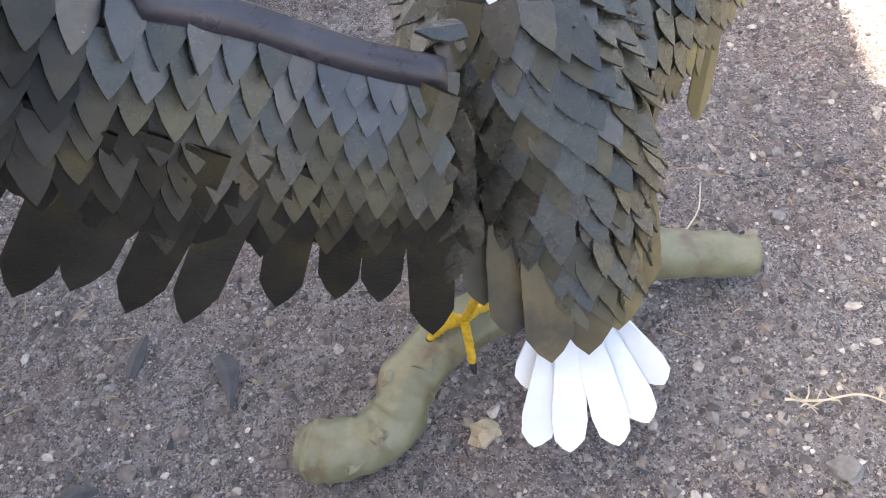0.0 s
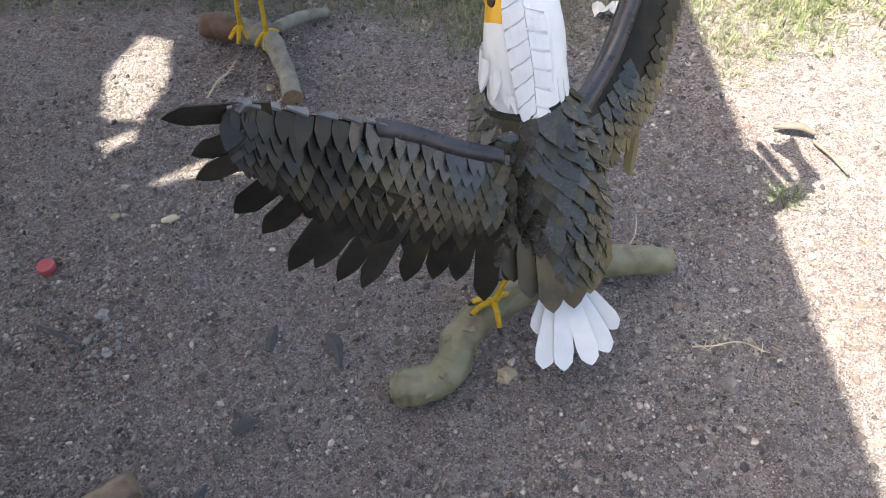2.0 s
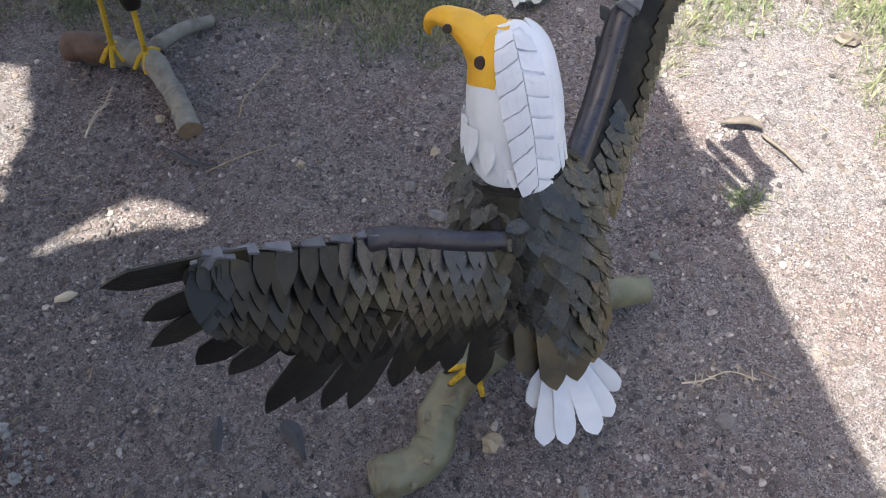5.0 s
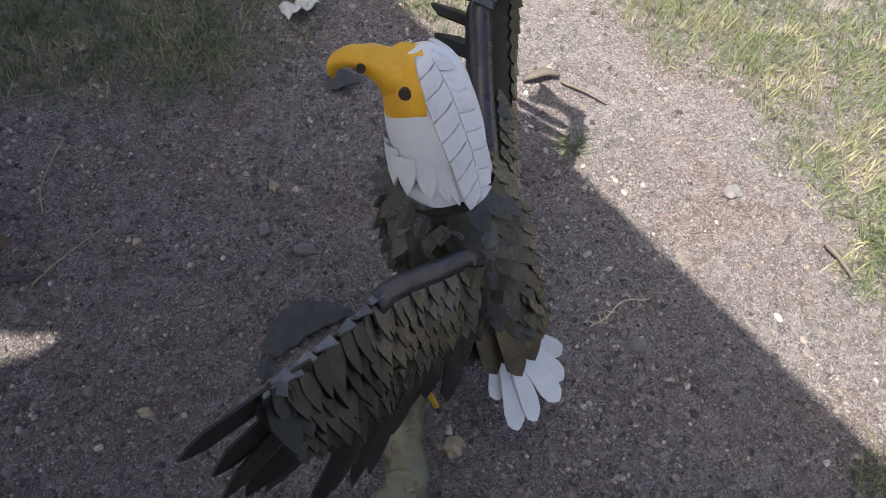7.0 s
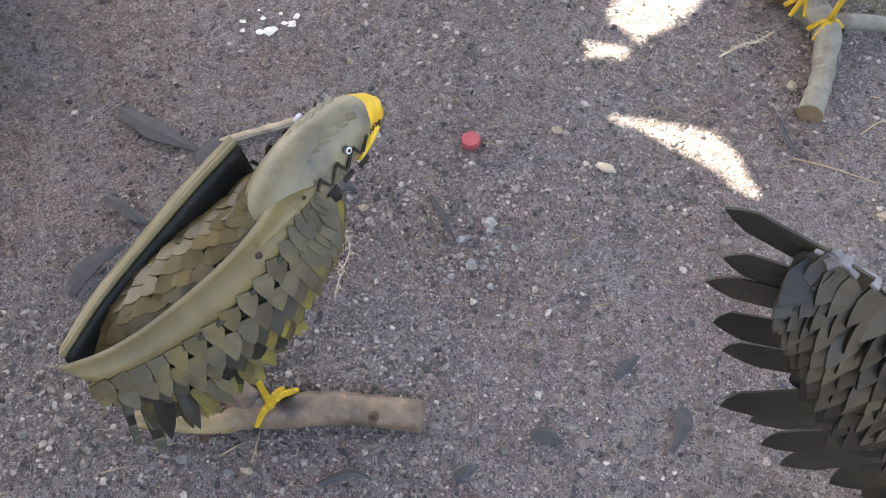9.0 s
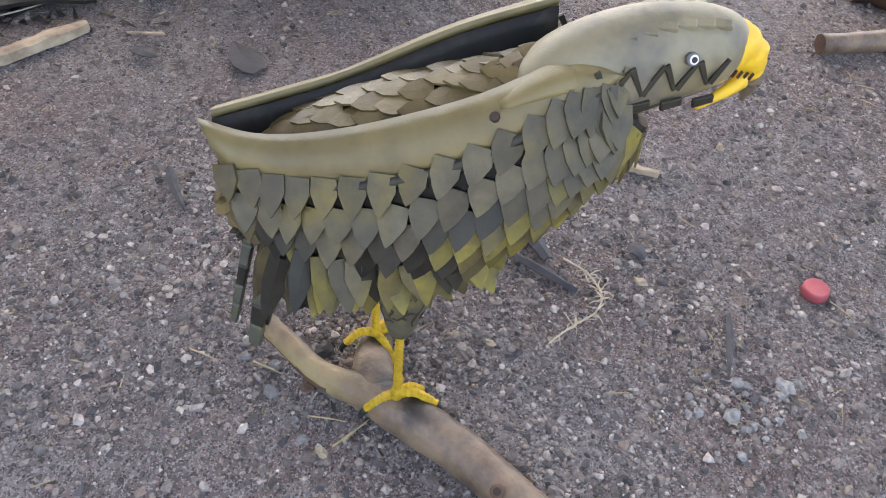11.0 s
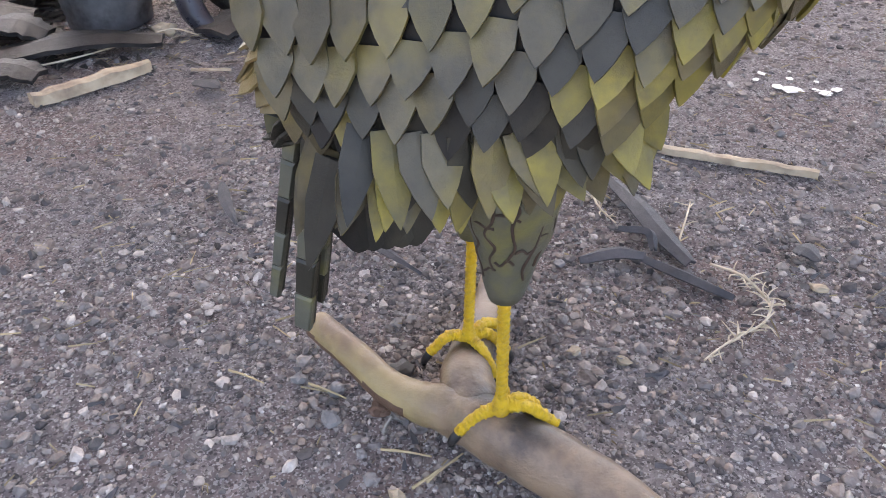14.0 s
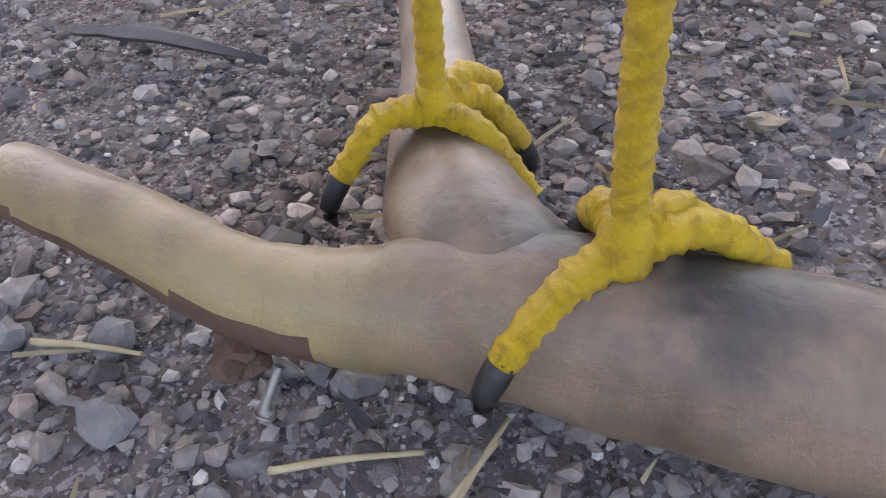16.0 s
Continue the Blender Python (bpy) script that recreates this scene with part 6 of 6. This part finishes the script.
def make_gravel():
    rs = np.random.RandomState(12)
    bm = bmesh.new()
    bmesh.ops.create_icosphere(bm, subdivisions=1, radius=1)
    base = np.array([v.co[:] for v in bm.verts])
    fc = np.array([[v.index for v in f.verts] for f in bm.faces])
    bm.free()
    xs, ys, ss = [], [], []

    def strew(n, x0, x1, y0, y1, lo, hi):
        xs.append(rs.uniform(x0, x1, n)), ys.append(rs.uniform(y0, y1, n)), ss.append(lo * (hi / lo) ** (rs.rand(n) ** 2.2))

    strew(40000, -2.6, 1.3, -0.6, 2.1, 0.0016, 0.0088)
    strew(28000, -1.7, 0.7, 0.1, 1.6, 0.0015, 0.0056)
    n = 24000
    r, a = 0.62 * rs.rand(n) ** 0.62, rs.rand(n) * 6.283
    xs.append(-1.12 + r * np.cos(a)), ys.append(0.14 + r * np.sin(a)), ss.append(0.0009 * 5.6 ** (rs.rand(n) ** 2.0))
    n = 620
    r, a = 0.50 * rs.rand(n) ** 0.6, rs.rand(n) * 6.283
    xs.append(-1.12 + r * np.cos(a)), ys.append(0.10 + r * np.sin(a)), ss.append(0.0035 * 2.3 ** (rs.rand(n) ** 1.6))
    x, y, s = map(np.concatenate, (xs, ys, ss))
    # bare trodden places between gravelly ones
    lie = np.array([noise.noise((a * 1.9, c * 1.9, 4.0)) + 0.6 * noise.noise((a * 6.5, c * 6.5, 2.0)) for a, c in zip(x, y)])
    near = np.hypot(x + 1.10, y - 0.12) < 0.35
    keep = ((x < 0.66) | (rs.rand(len(x)) < 0.45)) & (rs.rand(len(x)) < np.clip(0.62 + 1.1 * lie + 0.10 * near, 0.16, 1.0))
    x, y, s = x[keep], y[keep], s[keep]
    n = len(x)
    shape = 1 + 0.8 * (rs.rand(n, len(base)) - 0.5)
    v = base[None] * shape[:, :, None]
    v = v * (np.stack([0.75 + 0.6 * rs.rand(n), 0.75 + 0.6 * rs.rand(n), 0.5 + 0.4 * rs.rand(n)], 1) * s[:, None])[:, None, :]
    an = rs.rand(n) * 6.283
    c, sn = np.cos(an)[:, None], np.sin(an)[:, None]
    vx, vy = v[:, :, 0] * c - v[:, :, 1] * sn, v[:, :, 0] * sn + v[:, :, 1] * c
    z = heights(x, y) + 0.20 * s
    V3 = np.stack([vx + x[:, None], vy + y[:, None], v[:, :, 2] + z[:, None]], 2).reshape(-1, 3)
    F = (fc[None] + (np.arange(n) * len(base))[:, None, None]).reshape(-1, 3)
    nv = len(base)
    pale = (rs.rand(n) < 0.11) & (s < 0.0030)
    for name, pick, m, label in (("gravel", ~pale, GRAVEL, "fine grey gravel strewn over the dirt"), ("pale_chips", pale, CHIPS, "small whitish stone chips among the gravel")):
        vv = V3.reshape(n, nv, 3)[pick].reshape(-1, 3)
        ff = (fc[None] + (np.arange(pick.sum()) * nv)[:, None, None]).reshape(-1, 3)
        mesh_of(name, vv, ff, m, label, "gravel")


def blades(name, x, y, L, w, lean, material, label, category, flat=False, seed=0):
    rs = np.random.RandomState(seed)
    n = len(x)
    a, tw = rs.rand(n) * 6.283, rs.rand(n) * 6.283
    h = np.cos(lean) * L
    o = np.sin(lean) * L
    dx, dy = np.cos(a), np.sin(a)
    px, py = -np.sin(a) * w / 2, np.cos(a) * w / 2
    z = heights(x, y)
    pts = []
    for t, k in ((0, 1.0), (0.55, 0.8), (1.0, 0.12)):
        cx, cy = x + dx * o * t ** 1.6, y + dy * o * t ** 1.6
        cz = z + (h * t if not flat else 0.004 + 0.5 * h * t * (1 - t) + 0.002)
        pts += [np.stack([cx - px * k, cy - py * k, cz], 1), np.stack([cx + px * k, cy + py * k, cz + (0.002 if flat else 0)], 1)]
    V3 = np.stack(pts, 1).reshape(-1, 3)
    q = np.array([[0, 1, 3, 2], [2, 3, 5, 4]])
    F = (q[None] + (np.arange(n) * 6)[:, None, None]).reshape(-1, 4)
    mesh_of(name, V3, F, material, label, category)


def grass_here(x, y):
    """How thick the grass stands at a place, 0 to 1."""
    p = noise.noise((x * 1.7, y * 1.7, 3.0)) * 0.5 + noise.noise((x * 5, y * 5, 7.0)) * 0.35 + noise.noise((x * 14, y * 14, 1.0)) * 0.25
    edge = 1.80 - 0.30 * math.exp(-((x - 0.15) / 0.45) ** 2)
    if x < -0.9:
        edge = 1.92 + 0.08 * (-0.9 - x)
    far = (y - edge) / 0.30
    if x > 0.62:
        far = max((y - 1.45 + 0.55 * max(0, x - 0.75)) / 0.45, (x - 1.02) / 0.22)
        if y < 0.35:
            far = max(far, (x - 0.80) / 0.25)
    spot = 1.1 - ((x - 0.68) ** 2 + (y - 0.965) ** 2) / 0.0030
    low = 1.0 - ((x - 0.72) ** 2 / 0.04 + (y + 0.02) ** 2 / 0.012)
    return max(min(far, 1.0), spot, low) * (0.85 if x < 0.62 else 0.52) + (0.75 if x < 0.62 else 1.0) * p


def make_grass():
    rs = np.random.RandomState(40)
    n = 420000
    x, y = rs.uniform(-2.4, 2.2, n), rs.uniform(-0.25, 3.0, n)
    d = np.array([grass_here(a, c) for a, c in zip(x, y)])
    ok = rs.rand(n) * 1.0 + 0.12 < d
    x, y = x[ok], y[ok]
    n = 60000
    x2, y2 = rs.uniform(-5.0, 5.0, n), rs.uniform(-1.5, 6.0, n)
    out = ((x2 > 2.2) | (y2 > 3.0) | ((x2 < -2.4) & (y2 > 2.1))) & (rs.rand(n) < 0.8)
    x, y = np.concatenate([x, x2[out]]), np.concatenate([y, y2[out]])
    m = len(x)
    blades("grass", x, y, rs.uniform(0.016, 0.060, m), rs.uniform(0.0014, 0.0040, m), rs.uniform(0.45, 1.45, m), GRASS, "short patchy green and dry grass", "grass", seed=5)
    n = 4200
    x, y = rs.uniform(-2.3, 1.6, n), rs.uniform(-0.4, 2.1, n)
    blades("straw_litter", x, y, 0.006 + 0.034 * rs.rand(n) ** 2.5, rs.uniform(0.0006, 0.0017, n), np.full(n, 1.45), STRAW, "bits of pale dry straw scattered over the dirt", "straw", True, 6)


def make_crumbs():
    rs = np.random.RandomState(77)
    n = 1500
    x, y = rs.uniform(-2.3, 0.6, n), rs.uniform(-0.5, 1.6, n)
    blades("rubber_crumbs", x, y, rs.uniform(0.006, 0.022, n), rs.uniform(0.003, 0.011, n), np.full(n, 1.45), SCRAP, "dark rubber crumbs and shavings scattered over the dirt", "crumbs", True, 8)


def make_clods():
    rs = np.random.RandomState(91)
    bm = bmesh.new()
    bmesh.ops.create_icosphere(bm, subdivisions=2, radius=1)
    base = np.array([v.co[:] for v in bm.verts])
    fc = np.array([[v.index for v in f.verts] for f in bm.faces])
    bm.free()
    n = 9000
    x, y = rs.uniform(-2.5, 1.0, n), rs.uniform(-0.5, 2.0, n)
    keep = np.array([noise.noise((a * 2.1, c * 2.1, 9.0)) + 0.25 * rs.randn() > -0.05 for a, c in zip(x, y)]) 
    x, y = x[keep], y[keep]
    n = len(x)
    s = 0.0032 * 3.2 ** (rs.rand(n) ** 2.0)
    v = base[None] * (1 + 0.55 * (rs.rand(n, len(base)) - 0.5))[:, :, None]
    v = v * (np.stack([0.7 + 0.7 * rs.rand(n), 0.7 + 0.7 * rs.rand(n), 0.35 + 0.35 * rs.rand(n)], 1) * s[:, None])[:, None, :]
    v = v + np.stack([x, y, heights(x, y) + 0.05 * s], 1)[:, None, :]
    mesh_of("earth_clods", v.reshape(-1, 3), (fc[None] + (np.arange(n) * len(base))[:, None, None]).reshape(-1, 3), CLOD, "small crumbly lumps of brown earth on the dirt", "earth")


def make_heap_litter():
    rs = np.random.RandomState(78)
    n = 3200
    x, y = -2.62 + 0.30 * rs.randn(n), -0.85 + 0.27 * rs.randn(n)
    ok = (np.hypot(x + 2.455, y + 0.425) > 0.12) & (x < -2.12) & (x > -3.4)
    x, y = x[ok], y[ok]
    m = len(x)
    blades("rubber_litter", x, y, rs.uniform(0.015, 0.06, m), rs.uniform(0.006, 0.022, m), np.full(m, 1.40), OLDRUB, "black rubber shavings trodden into the dirt by the bucket", "litter", True, 9)


make_gravel()
make_clods()
make_heap_litter()
make_crumbs()
make_grass()
